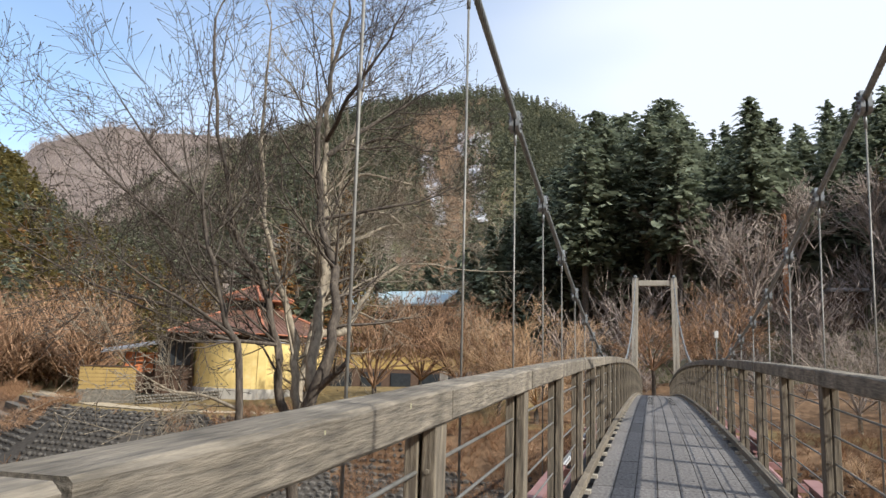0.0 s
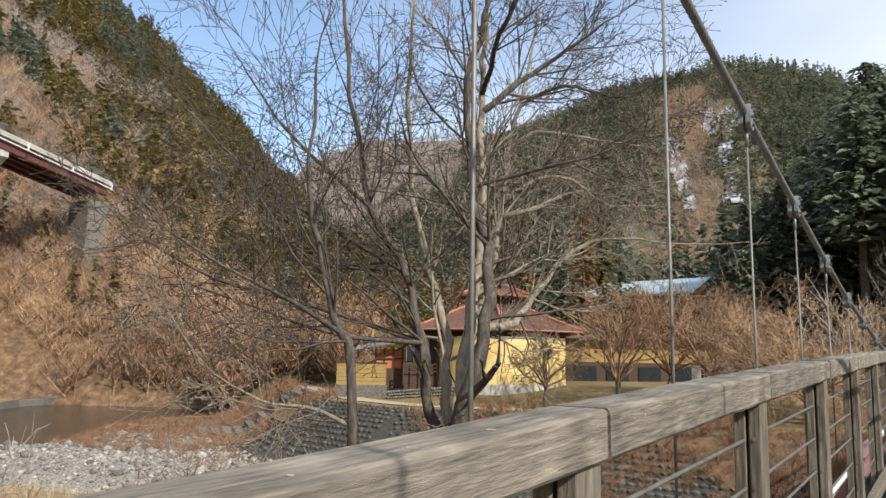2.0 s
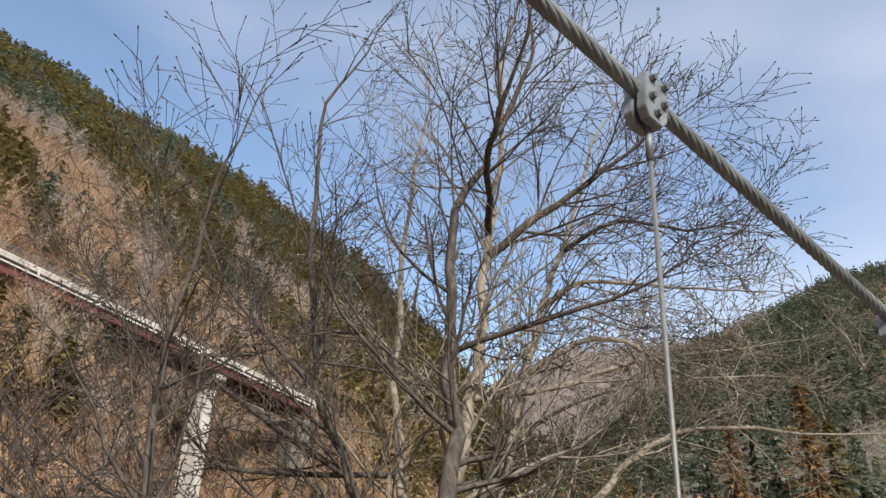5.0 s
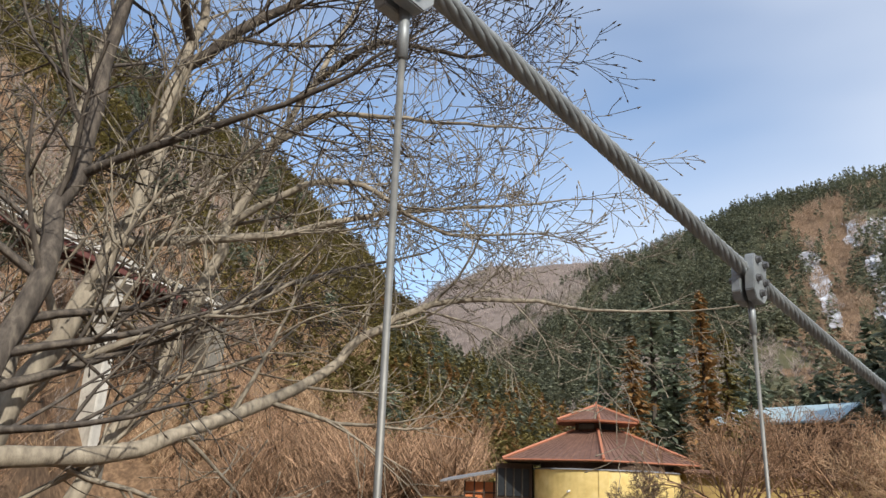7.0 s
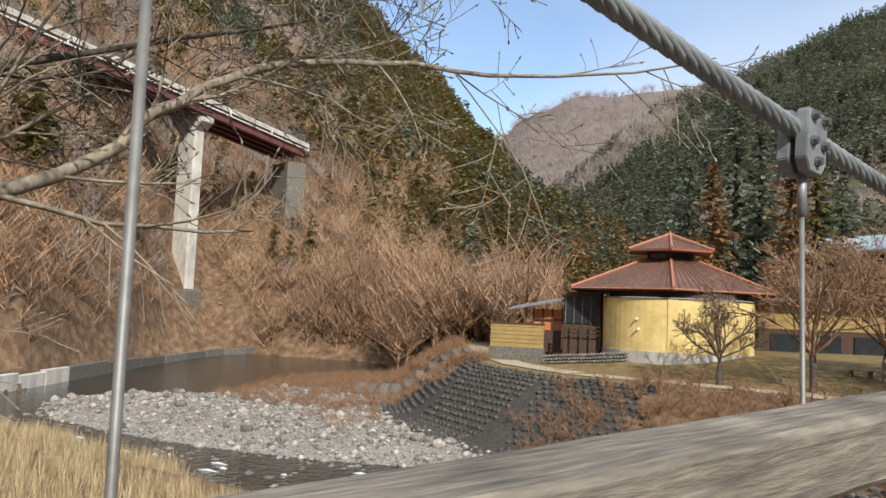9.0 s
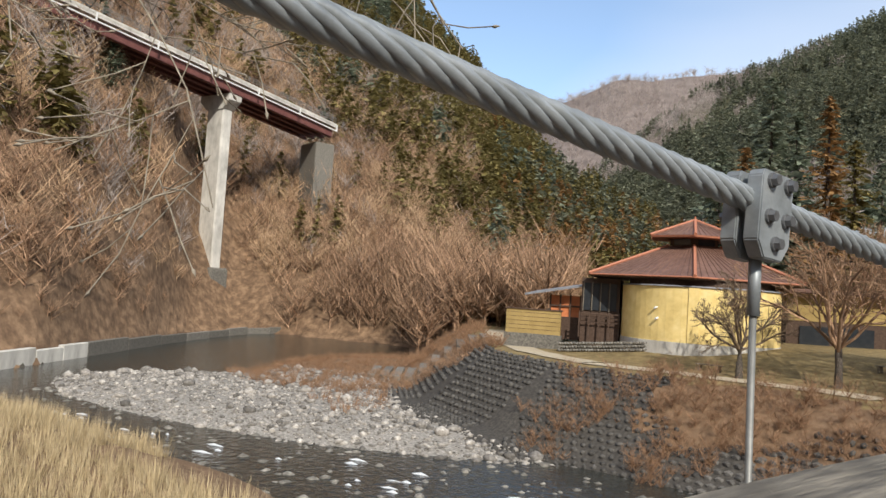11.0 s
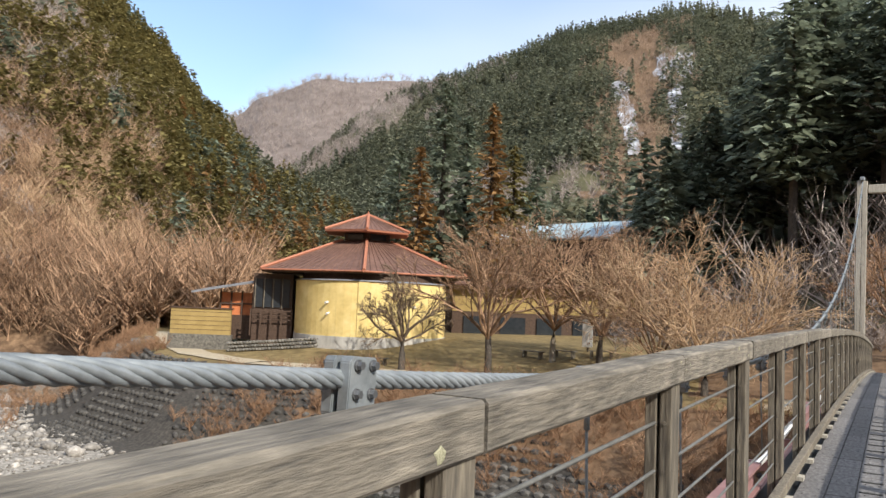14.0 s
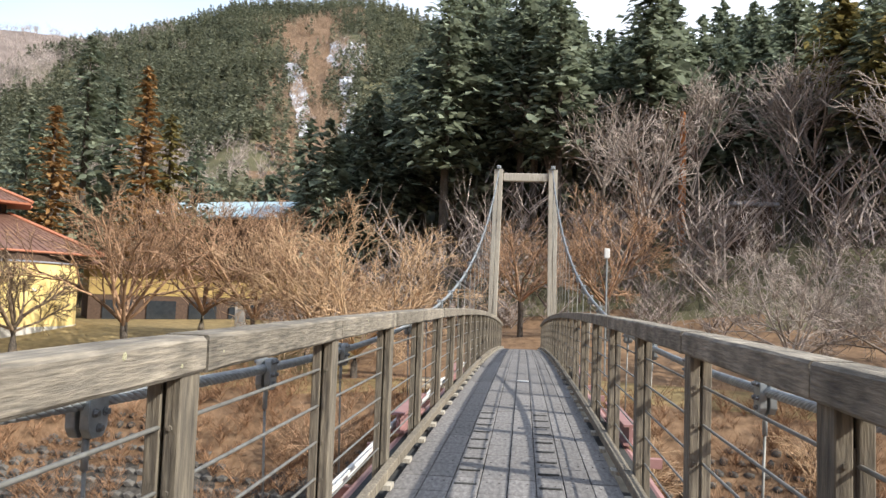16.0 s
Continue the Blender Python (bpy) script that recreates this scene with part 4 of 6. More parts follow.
# ---- woods ----
class Wood:
    """Gathers tapered branches into one mesh."""

    def __init__(self, seed):
        self.v, self.f, self.r = [], [], random.Random(seed)

    def add(self, pts, radii, sides):
        o = len(self.v)
        v, f = tube(pts, radii, sides, cap=False)
        self.v += v
        self.f += [tuple(q + o for q in g) for g in f]

    def path(self, p, d, length, n, wiggle, lift):
        pts, p, d = [p.copy()], p.copy(), d.normalized()
        for _ in range(n):
            d = (d + Vector((self.r.gauss(0, wiggle), self.r.gauss(0, wiggle), self.r.gauss(0, wiggle) + lift))).normalized()
            p = p + d * (length / n)
            pts.append(p.copy())
        return pts

    def shoot(self, p, d, length, r, depth, kids=5, spread=0.9, lift=0.06, thin=0.0022, bud=False):
        n = 5 if length > 0.9 else 3 if length > 0.35 else 2
        pts = self.path(p, d, length, n, 0.13, lift)
        end = max(thin, r * 0.35)
        radii = [r + (end - r) * i / n for i in range(n + 1)]
        if bud and depth == 0:
            radii[-2], radii[-1] = end, end * 0.4
            q = pts[-1]
            dd = (pts[-1] - pts[-2]).normalized()
            pts += [q + dd * 0.012, q + dd * 0.035]
            radii[-1] = end
            radii += [end * 2.8, end * 0.3]
        self.add(pts, radii, 6 if r > 0.05 else 4 if r > max(0.008, thin * 1.3) else 3)
        if depth <= 0:
            return
        for k in range(kids):
            t = 0.22 + 0.76 * (k + self.r.random()) / kids
            i = min(int(t * n), n - 1)
            q = pts[i].lerp(pts[i + 1], t * n - i)
            ax = (pts[i + 1] - pts[i]).normalized()
            side = ax.cross(Vector((self.r.gauss(0, 1), self.r.gauss(0, 1), self.r.gauss(0, 1)))).normalized()
            a = spread * self.r.uniform(0.7, 1.2)
            nd = ax * math.cos(a) + side * math.sin(a)
            self.shoot(q, nd, length * self.r.uniform(0.42, 0.68) * (1.15 - 0.55 * t), max(thin, r * 0.5 * (1.1 - 0.4 * t)), depth - 1, kids, spread, lift, thin, bud)

    def limb(self, pts, r0, r1, kids, length, depth=2, sub=5, bud=True, sides=8, start=0.2, lift=0.05, thin=0.0022):
        """A limb through guide points, smoothed and knotted, with shoots along it."""
        p = [Vector(q) for q in pts]
        fine = []
        for i in range(len(p) - 1):
            a, b, c, d = p[max(i - 1, 0)], p[i], p[i + 1], p[min(i + 2, len(p) - 1)]
            for k in range(4):
                t = k / 4
                fine.append(0.5 * ((2 * b) + (c - a) * t + (2 * a - 5 * b + 4 * c - d) * t * t + (3 * b - a - 3 * c + d) * t ** 3))
        fine.append(p[-1])
        w = r0 * 0.5
        fine = [q + Vector((self.r.uniform(-w, w), self.r.uniform(-w, w), self.r.uniform(-w, w) * 0.4)) if 0 < i else q for i, q in enumerate(fine)]
        self.line = fine
        m = len(fine) - 1
        radii = [(r0 + (r1 - r0) * i / m) * self.r.uniform(0.93, 1.08) for i in range(m + 1)]
        self.add(fine, radii, sides)
        for k in range(kids):
            t = start + (1 - start) * (k + self.r.random()) / kids
            i = min(int(t * m), m - 1)
            ax = (fine[i + 1] - fine[i]).normalized()
            side = ax.cross(Vector((self.r.gauss(0, 1), self.r.gauss(0, 1), self.r.gauss(0, 0.7)))).normalized()
            a = self.r.uniform(0.5, 1.1)
            self.shoot(fine[i], ax * math.cos(a) + side * math.sin(a), length * self.r.uniform(0.55, 1.15), max(0.004, radii[i] * self.r.uniform(0.28, 0.48)), depth, sub, 0.8, lift, thin, bud)
        self.shoot(fine[-1], fine[-1] - fine[-2], length, r1, depth, sub, 0.8, lift, thin, bud)

    def mesh(self, name, mat, parent, label=""):
        return put(name, [tuple(q) for q in self.v], self.f, mat, parent, label, smooth=True)


# the many-stemmed alder beside the bridge
alder = thing("riverside_alder", "bare many-stemmed riverside tree with budding twigs", "tree", group="riverside trees")
FORK = (-4.2, 2.9, -0.2)
ALDER_Z = gz(-4.6, 3.5)
spine = []


def set_out(p):
    """Guide points as paced out from the fork, set to their place and size."""
    x, y, z = p
    return (x * 1.03 - 0.28, y + 0.6 + 0.04 * (y - 3), z if z < 0 else 1 + (z - 1) * 1.08)


def nearest(p):
    return min(spine, key=lambda q: (q - Vector(p)).length) if spine else Vector(p)


w = Wood(11)
w.limb([set_out(p) for p in ((-4.25, 2.9, ALDER_Z - 0.3), (-4.3, 2.95, ALDER_Z + 2), (-4.2, 2.9, -0.3), (-4.0, 2.7, 0.5))], 0.10, 0.065, 3, 0.9, 1, start=0.7)
w.mesh("trunk", M_BARK, alder)
STEMS = [
    ([FORK, (-4.37, 2.81, 0.48), (-4.47, 2.75, 1.17), (-4.67, 2.74, 1.87), (-5.06, 2.58, 2.54), (-5.41, 2.57, 3.78), (-5.72, 2.7, 5.4)], 0.062, 0.014, 22),
    ([FORK, (-4.2, 2.85, 0.6), (-4.46, 3.11, 1.42), (-4.93, 3.28, 2.46), (-5.24, 3.44, 3.54), (-5.4, 3.69, 5.3)], 0.06, 0.014, 20),
    ([FORK, (-3.84, 2.54, 0.62), (-3.7, 2.7, 1.38), (-3.85, 2.95, 2.1), (-4.2, 3.2, 3.0), (-4.35, 3.35, 4.0), (-4.45, 4.0, 5.2), (-4.4, 4.4, 6.2)], 0.072, 0.018, 22),
    ([FORK, (-3.95, 2.74, 0.72), (-4.1, 3.2, 1.88), (-4.28, 3.56, 2.7), (-4.4, 3.77, 3.76), (-4.52, 3.97, 4.7), (-4.6, 4.13, 6.3)], 0.075, 0.015, 22),
    ([FORK, (-4.4, 3.4, 0.9), (-4.39, 4.0, 2.04), (-4.47, 4.27, 2.83), (-4.51, 4.57, 3.51), (-4.54, 5.03, 4.46), (-4.56, 5.62, 5.9)], 0.055, 0.012, 20),
    ([(-4.1, 1.3, ALDER_Z), (-4.03, 1.23, 0.49), (-4.24, 1.19, 1.32), (-4.43, 1.17, 1.95), (-4.65, 1.24, 2.48), (-4.77, 1.4, 3.6)], 0.045, 0.010, 16),
]
for i, (g, r0, r1, kids) in enumerate(STEMS):
    w = Wood(20 + i)
    w.limb([set_out(p) for p in g], r0 * 1.14, r1 * 1.2, kids, 1.5, 2, 5, start=0.28, thin=0.003)
    spine += w.line
    # Lit stems get the paler bark: sunlight is put into their colour.
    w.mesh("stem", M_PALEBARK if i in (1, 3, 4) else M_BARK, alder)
BOUGHS = [
    ([(-4.4, 3.4, 2.4), (-4.1, 4.3, 2.7), (-3.9, 5.4, 3.05), (-3.3, 6.8, 3.3)], 0.03, 0.008, 13, 0.9),
    ([(-4.5, 3.8, 2.0), (-4.8, 4.8, 2.5), (-5.0, 6.0, 2.9), (-4.9, 7.4, 3.3)], 0.03, 0.008, 13, 1.0),
    ([(-4.1, 3.0, 1.1), (-3.9, 3.6, 1.4), (-4.2, 4.9, 1.84), (-4.1, 5.5, 2.22), (-3.9, 6.1, 2.5), (-3.6, 6.9, 2.62), (-3.2, 7.8, 2.6)], 0.042, 0.012, 16, 1.0),
    ([(-4.0, 3.2, 2.8), (-3.5, 3.5, 2.95), (-3.0, 3.8, 3.1), (-2.6, 4.0, 3.3)], 0.022, 0.008, 9, 0.7),
    ([(-4.49, 2.61, 1.22), (-4.59, 1.81, 1.19), (-4.79, 1.12, 1.34), (-5.09, 0.39, 1.56)], 0.022, 0.007, 10, 0.9),
    ([(-4.24, 1.2, 1.18), (-4.36, 0.7, 1.47), (-4.53, 0.26, 1.65), (-4.68, -0.21, 1.89)], 0.018, 0.006, 9, 0.8),
    ([(-4.25, 1.56, 0.2), (-4.46, 1.14, 0.62), (-4.6, 0.76, 0.67), (-4.76, 0.31, 0.93)], 0.018, 0.006, 9, 0.8),
    ([(-4.68, 2.97, 2.02), (-5.37, 2.21, 1.91), (-5.49, 1.83, 2.1), (-5.72, 1.33, 2.76)], 0.02, 0.007, 10, 0.9),
    ([(-4.38, 3.6, 3.7), (-4.01, 4.24, 4.29), (-3.59, 4.62, 4.67), (-3.3, 4.85, 4.95)], 0.036, 0.010, 14, 1.0),
    ([(-4.43, 4.2, 2.9), (-4.09, 4.63, 3.13), (-3.8, 4.97, 3.14), (-3.66, 5.39, 3.01), (-3.5, 5.8, 2.9), (-3.1, 6.4, 2.95)], 0.024, 0.007, 13, 0.8),
    ([(-4.47, 4.5, 3.5), (-4.27, 4.89, 3.76), (-3.9, 5.17, 3.73), (-3.45, 5.57, 3.65), (-3.0, 6.0, 3.6)], 0.024, 0.007, 13, 0.9),
    ([(-4.4, 3.6, 4.0), (-3.9, 3.3, 4.4), (-3.4, 3.1, 4.9), (-3.0, 3.0, 5.5)], 0.03, 0.008, 13, 1.0),
    ([(-4.45, 4.6, 4.3), (-4.0, 5.3, 4.4), (-3.5, 5.9, 4.3), (-3.25, 6.2, 4.35)], 0.026, 0.007, 13, 0.9),
    ([(-4.9, 3.3, 3.0), (-5.6, 3.9, 3.6), (-6.2, 4.4, 4.3)], 0.022, 0.007, 10, 0.9),
    ([(-4.7, 2.7, 1.9), (-5.5, 2.2, 2.4), (-6.3, 1.8, 3.0), (-7.0, 1.5, 3.7)], 0.024, 0.007, 14, 1.0),
    ([(-5.1, 2.6, 2.6), (-5.9, 2.2, 3.3), (-6.6, 2.0, 4.2)], 0.022, 0.007, 13, 1.0),
    ([(-4.47, 2.75, 1.1), (-5.3, 2.0, 1.5), (-6.2, 1.5, 1.75), (-7.0, 1.1, 2.2)], 0.022, 0.007, 13, 1.0),
]
for i, (g, r0, r1, kids, ln) in enumerate(BOUGHS):
    w = Wood(60 + i)
    g = [set_out((px, py if py < 4.5 else 4.5 + 0.74 * (py - 4.5), pz)) for px, py, pz in g]
    w.limb([nearest(g[0])] + g[1:], r0 * 1.25, r1, kids + 3, ln * 1.15, 2, 5, start=0.12, lift=0.04, thin=0.003)
    # As with the stems, lit limbs have their light painted in as paler bark.
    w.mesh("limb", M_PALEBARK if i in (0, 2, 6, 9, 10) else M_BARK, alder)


def bare_tree(name, label, at, height, width, seed, mat, group, trunk_r=0.12, kids=9, depth=3, fan=0.75, split=0.28, thin=0.012, bark=None):
    """A bare broadleaf tree: short trunk, spreading limbs, and fine twigs."""
    t = thing(name, label, "tree", at, group)
    rnd = random.Random(seed)
    w = Wood(seed)
    fork = Vector((rnd.uniform(-0.1, 0.1), rnd.uniform(-0.1, 0.1), height * split))
    w.add([Vector((0, 0, -0.4)), Vector((0, 0, height * split * 0.5)), fork], [trunk_r * 1.25, trunk_r, trunk_r * 0.9], 8)
    w.mesh("trunk", bark or M_BARK, t)
    w = Wood(seed + 1)
    for k in range(kids):
        a = 2 * math.pi * (k + rnd.random() * 0.7) / kids
        tilt = fan * rnd.uniform(0.35, 1.1)
        d = Vector((math.cos(a) * math.sin(tilt), math.sin(a) * math.sin(tilt), math.cos(tilt)))
        L = (height * (1 - split)) * (0.6 + 0.3 * math.cos(tilt)) * rnd.uniform(0.6, 0.85)
        w.shoot(fork - Vector((0, 0, rnd.uniform(0, 0.2) * height * split)), Vector((d.x * width, d.y * width, d.z)), L, trunk_r * rnd.uniform(0.35, 0.55), depth, 6 if depth < 4 else 5, 0.72, 0.03, thin)
    w.mesh("crown", mat, t)
    return t


LAWN = "lawn trees"
bare_tree("lawn_tree", "small bare spreading tree before the yellow hall", (-26.0, 49.0, gz(-26.0, 49.0)), 7.6, 1.4, 101, M_LAWNTWIG, LAWN, 0.2, 9, 3, 0.95, 0.25, 0.011)
bare_tree("lawn_tree", "bare reddish-brown cherry tree on the lawn", (-21.0, 50.8, gz(-21.0, 50.8)), 12.0, 1.15, 102, M_TWIG, LAWN, 0.21, 10, 3, 0.8, 0.2, 0.011)
bare_tree("lawn_tree", "bare reddish-brown cherry tree on the lawn", (-18.6, 55.0, gz(-18.6, 55.0)), 11.8, 1.1, 103, M_TWIG, LAWN, 0.2, 10, 3, 0.8, 0.2, 0.011, M_PALEBARK)
bare_tree("lawn_tree", "bare reddish-brown cherry tree on the lawn", (-15.2, 54.0, gz(-15.2, 54.0)), 11.4, 1.2, 104, M_TWIG, LAWN, 0.2, 10, 3, 0.85, 0.2, 0.011)
bare_tree("lawn_tree", "bare tan vase-shaped tree beside the bridge end", (-8.2, 49.5, gz(-8.2, 49.5)), 11.5, 1.35, 105, M_TWIGTAN, LAWN, 0.17, 17, 3, 1.05, 0.12, 0.011)
bare_tree("lawn_tree", "bare tan vase-shaped tree beside the bridge end", (-11.5, 52.5, gz(-11.5, 52.5)), 9.0, 1.0, 106, M_TWIG, LAWN, 0.14, 12, 3, 0.9, 0.12, 0.011)
bare_tree("lawn_tree", "bare tree behind the bridge tower", (-0.1, 57.5, gz(-0.1, 57.5)), 9.5, 1.2, 107, M_TWIG, LAWN, 0.15, 10, 3, 0.85, 0.25, 0.011)
bare_tree("lawn_tree", "bare greyish tree beside the path", (4.9, 57.0, gz(4.9, 57.0)), 10, 1.2, 108, M_TWIG, LAWN, 0.15, 10, 3, 0.85, 0.25, 0.011)
bare_tree("lawn_tree", "bare pale-barked tree on the far bank", (12.5, 49.0, gz(12.5, 49.0)), 9.5, 1.2, 109, M_TWIGGREY, LAWN, 0.14, 9, 3, 0.8, 0.15, 0.011, M_PALEBARK)
bare_tree("lawn_tree", "bare pale-barked tree on the far bank", (16.5, 46.0, gz(16.5, 46.0)), 10, 1.2, 110, M_TWIGGREY, LAWN, 0.14, 9, 3, 0.8, 0.15, 0.011, M_PALEBARK)
bare_tree("lawn_tree", "bare pale-barked tree on the far bank", (21.0, 50.0, gz(21.0, 50.0)), 10.5, 1.2, 112, M_TWIGGREY, LAWN, 0.16, 9, 3, 0.8, 0.15, 0.011, M_PALEBARK)
bare_tree("lawn_tree", "small bare pale-branched tree at the terrace", (-43.6, 54.6, gz(-43.6, 54.6)), 4.6, 1.2, 111, M_TWIGTAN, LAWN, 0.07, 7, 3, 0.8, 0.2, 0.01)


# ---- scattered growth, as joined meshes ----
def brush_template(seed, n, height, spread, blade):
    """A bare bush or tree far off: forked, tapering twigs."""
    rnd = random.Random(seed)
    vs, fs = [], []

    def blade_tri(a, b, r):
        d = (b - a).normalized()
        s = d.cross(Vector((rnd.gauss(0, 1), rnd.gauss(0, 1), rnd.gauss(0, 1)))).normalized() * r
        o = len(vs)
        vs.extend([a - s, a + s, b])
        fs.append((o, o + 1, o + 2))

    top = Vector((rnd.uniform(-0.05, 0.05) * height, rnd.uniform(-0.05, 0.05) * height, height * 0.7))
    blade_tri(Vector((0, 0, -0.3)), top, blade * 1.8)
    blade_tri(Vector((0, 0, -0.3)), top, blade * 1.8)
    for _ in range(n // 5):
        a = rnd.uniform(0, 2 * math.pi)
        t = rnd.uniform(0.08, 0.6)
        p = Vector((0, 0, 0)).lerp(top, t)
        q = p + Vector((math.cos(a) * spread, math.sin(a) * spread, rnd.uniform(0.5, 1.3) * spread)) * rnd.uniform(0.45, 1.0)
        blade_tri(p, q, blade)
        for _ in range(4):
            u = p.lerp(q, rnd.uniform(0.3, 0.95))
            b = rnd.uniform(0, 2 * math.pi)
            blade_tri(u, u + Vector((math.cos(b) * 0.4, math.sin(b) * 0.4, rnd.uniform(0.1, 0.8))) * spread * rnd.uniform(0.35, 0.9), blade * 0.6)
    return np.array([tuple(v) for v in vs], np.float32), np.array(fs, np.int32)


def conifer_template(seed, boughs, sprays, height, width, bare=0.08, point=0.75):
    """A conifer: trunk and ragged boughs at uneven heights, each of several small sprays."""
    rnd = random.Random(seed)
    vs, fs = [], []
    for k in range(3):
        a = 2 * math.pi * k / 3
        vs.append((0.018 * height * math.cos(a), 0.018 * height * math.sin(a), -0.5))
    vs.append((0, 0, height * 0.95))
    fs += [(0, 1, 3), (1, 2, 3), (2, 0, 3)]
    lean = [rnd.uniform(0.75, 1.2) for _ in range(7)]
    for i in range(boughs):
        t = ((i + rnd.random()) / boughs) ** 1.15
        z = height * (bare + (1 - bare) * t)
        a = rnd.uniform(0, 2 * math.pi)
        reach = (width * (1 - t) ** point * (0.6 + 0.4 * min(1, t * 6)) + 0.04 * width) * lean[int(a / 6.2832 * 6.99)] * rnd.uniform(0.55, 1.15)
        c, s = math.cos(a), math.sin(a)
        rise = rnd.uniform(-0.45, 0.25)
        for q in range(sprays):
            f = (q + 0.6 + 0.5 * rnd.random()) / sprays
            m = Vector((c * reach * f, s * reach * f, z + rise * reach * f))
            L = (0.10 * height + 0.5 * width) * rnd.uniform(0.22, 0.45) * (1.15 - 0.5 * t) * (138 / (boughs * sprays)) ** 0.38
            b = a + rnd.uniform(-1.1, 1.1)
            d = Vector((math.cos(b), math.sin(b), rnd.uniform(-0.7, 0.35))) * L
            n = Vector((-math.sin(b), math.cos(b), rnd.uniform(-0.6, 0.6))) * L * rnd.uniform(0.35, 0.6)
            o = len(vs)
            vs += [tuple(m - d * 0.7), tuple(m + n), tuple(m + d), tuple(m - n + Vector((0, 0, 0.2 * L)))]
            fs += [(o, o + 1, o + 2), (o, o + 2, o + 3)]
    return np.array(vs, np.float32), np.array(fs, np.int32)


def scatter(name, templates, pos, size, mat, label, category, seed=0, tall=0.15, tilt=0.0):
    rs = np.random.RandomState(seed)
    V, F, o = [], [], 0
    which = rs.randint(0, len(templates), len(pos))
    ang, st = rs.uniform(0, 2 * np.pi, len(pos)), rs.uniform(1 - tall, 1 + tall, len(pos))
    for k, (tv, tf) in enumerate(templates):
        idx = np.where(which == k)[0]
        if not len(idx):
            continue
        c, s = np.cos(ang[idx])[:, None], np.sin(ang[idx])[:, None]
        sc = size[idx][:, None]
        X = (tv[None, :, 0] * c - tv[None, :, 1] * s) * sc + pos[idx, 0][:, None]
        Y = (tv[None, :, 0] * s + tv[None, :, 1] * c) * sc + pos[idx, 1][:, None]
        Z = tv[None, :, 2] * sc * st[idx][:, None] + pos[idx, 2][:, None]
        V.append(np.stack([X, Y, Z], -1).reshape(-1, 3))
        F.append((tf[None] + (np.arange(len(idx)) * len(tv))[:, None, None] + o).reshape(-1, 3))
        o += len(idx) * len(tv)
    ob = put(name, np.concatenate(V), np.concatenate(F), mat)
    return tagged(ob, label, category, kind="stuff")


def polar_points(n, az0, az1, d0, d1, seed):
    rs = np.random.RandomState(seed)
    az = np.radians(rs.uniform(az0, az1, n))
    d = np.sqrt(rs.uniform(d0 * d0, d1 * d1, n))
    x, y = EYE[0] - np.sin(az) * d, EYE[1] + np.cos(az) * d
    return x, y, np.degrees(az), d, rs


def field(x, y, scale, off=0.0):
    return np.array([noise.noise((a * scale, b * scale, off)) for a, b in zip(x, y)])


def on_ground(x, y):
    return np.stack([x, y, ground_z(x, y) - 0.1], -1)


BRUSH = [brush_template(k, 90, 1.0, 0.42, 0.007) for k in range(5)]
SHRUB = [brush_template(20 + k, 90, 0.75, 0.55, 0.008) for k in range(4)]
LOW_SHRUB = [brush_template(50 + k, 80, 0.75, 0.55, 0.008) for k in range(5)]
THICKET = [brush_template(70 + k, 130, 0.9, 0.5, 0.0075) for k in range(6)]
FAR_BRUSH = [brush_template(30 + k, 55, 1.0, 0.42, 0.010) for k in range(4)]
CONE = [conifer_template(k, 46, 3, 1.0, 0.22) for k in range(4)]
FINE_CONE = [conifer_template(60 + k, 110, 4, 1.0, 0.19, 0.3, 0.55) for k in range(4)]
FAR_CONE = [conifer_template(10 + k, 36, 2, 1.0, 0.25) for k in range(4)]
FAR_BROAD = [conifer_template(40 + k, 40, 2, 1.0, 0.36, 0.05, 0.5) for k in range(4)]
TINY_CONE = [conifer_template(80 + k, 18, 2, 1.0, 0.26) for k in range(4)]
BROAD_CONE = [conifer_template(20 + k, 46, 3, 1.0, 0.34, 0.05, 0.5) for k in range(4)]

# hillside across the river
x, y, az, d, rs = polar_points(7600, 44, 100, 70, 360, 5)
h = field(x, y, 0.022) + 0.35 * field(x, y, 0.07, 4)
foot = np.interp(az, [44, 58, 67, 70, 72.5, 78.5, 82, 100], [112, 120, 133, 125, 100, 77, 72, 64])
up = (d - foot) / 230
keep = (d > foot + 2) & ~((np.hypot(x - PIER.x, y - PIER.y) < 14))
green = keep & (1.2 * h + 0.9 * (up - 0.30) + np.where(az < 56, 0.35, 0) > 0.10) & (up > 0.08)
green |= keep & (up > 0.05) & (rs.random_sample(len(x)) < 0.09)
green &= rs.random_sample(len(x)) < np.where(az < 56, 0.95, 0.78)
brown = keep & ~green
clear = (np.abs(az - 70) < 14) & (up < 0.33)
brown &= ~(clear & (rs.random_sample(len(x)) < 0.12))
olive = green & (field(x, y, 0.05, 9) + np.where(az < 58, 0.3, 0.15) > 0)
dark = green & ~olive
P = on_ground(x, y)
sz = rs.uniform(0.7, 1.3, len(x))
for mask, mat, nm, lb in ((olive, M_CEDAR, "hillside_cedar_wood", "olive-green cedar wood on the far hillside"), (dark, M_CONIFER, "hillside_fir_wood", "dark green conifers on the far hillside")):
    for far_off, forms in ((False, CONE + BROAD_CONE), (True, FAR_CONE + FAR_BROAD)):
        part_of = mask & ((d > 175) == far_off)
        scatter(nm, forms, P[part_of], 9.0 * sz[part_of], mat, lb, "woods", 1 + far_off)
near_by = brown & (d < 190)
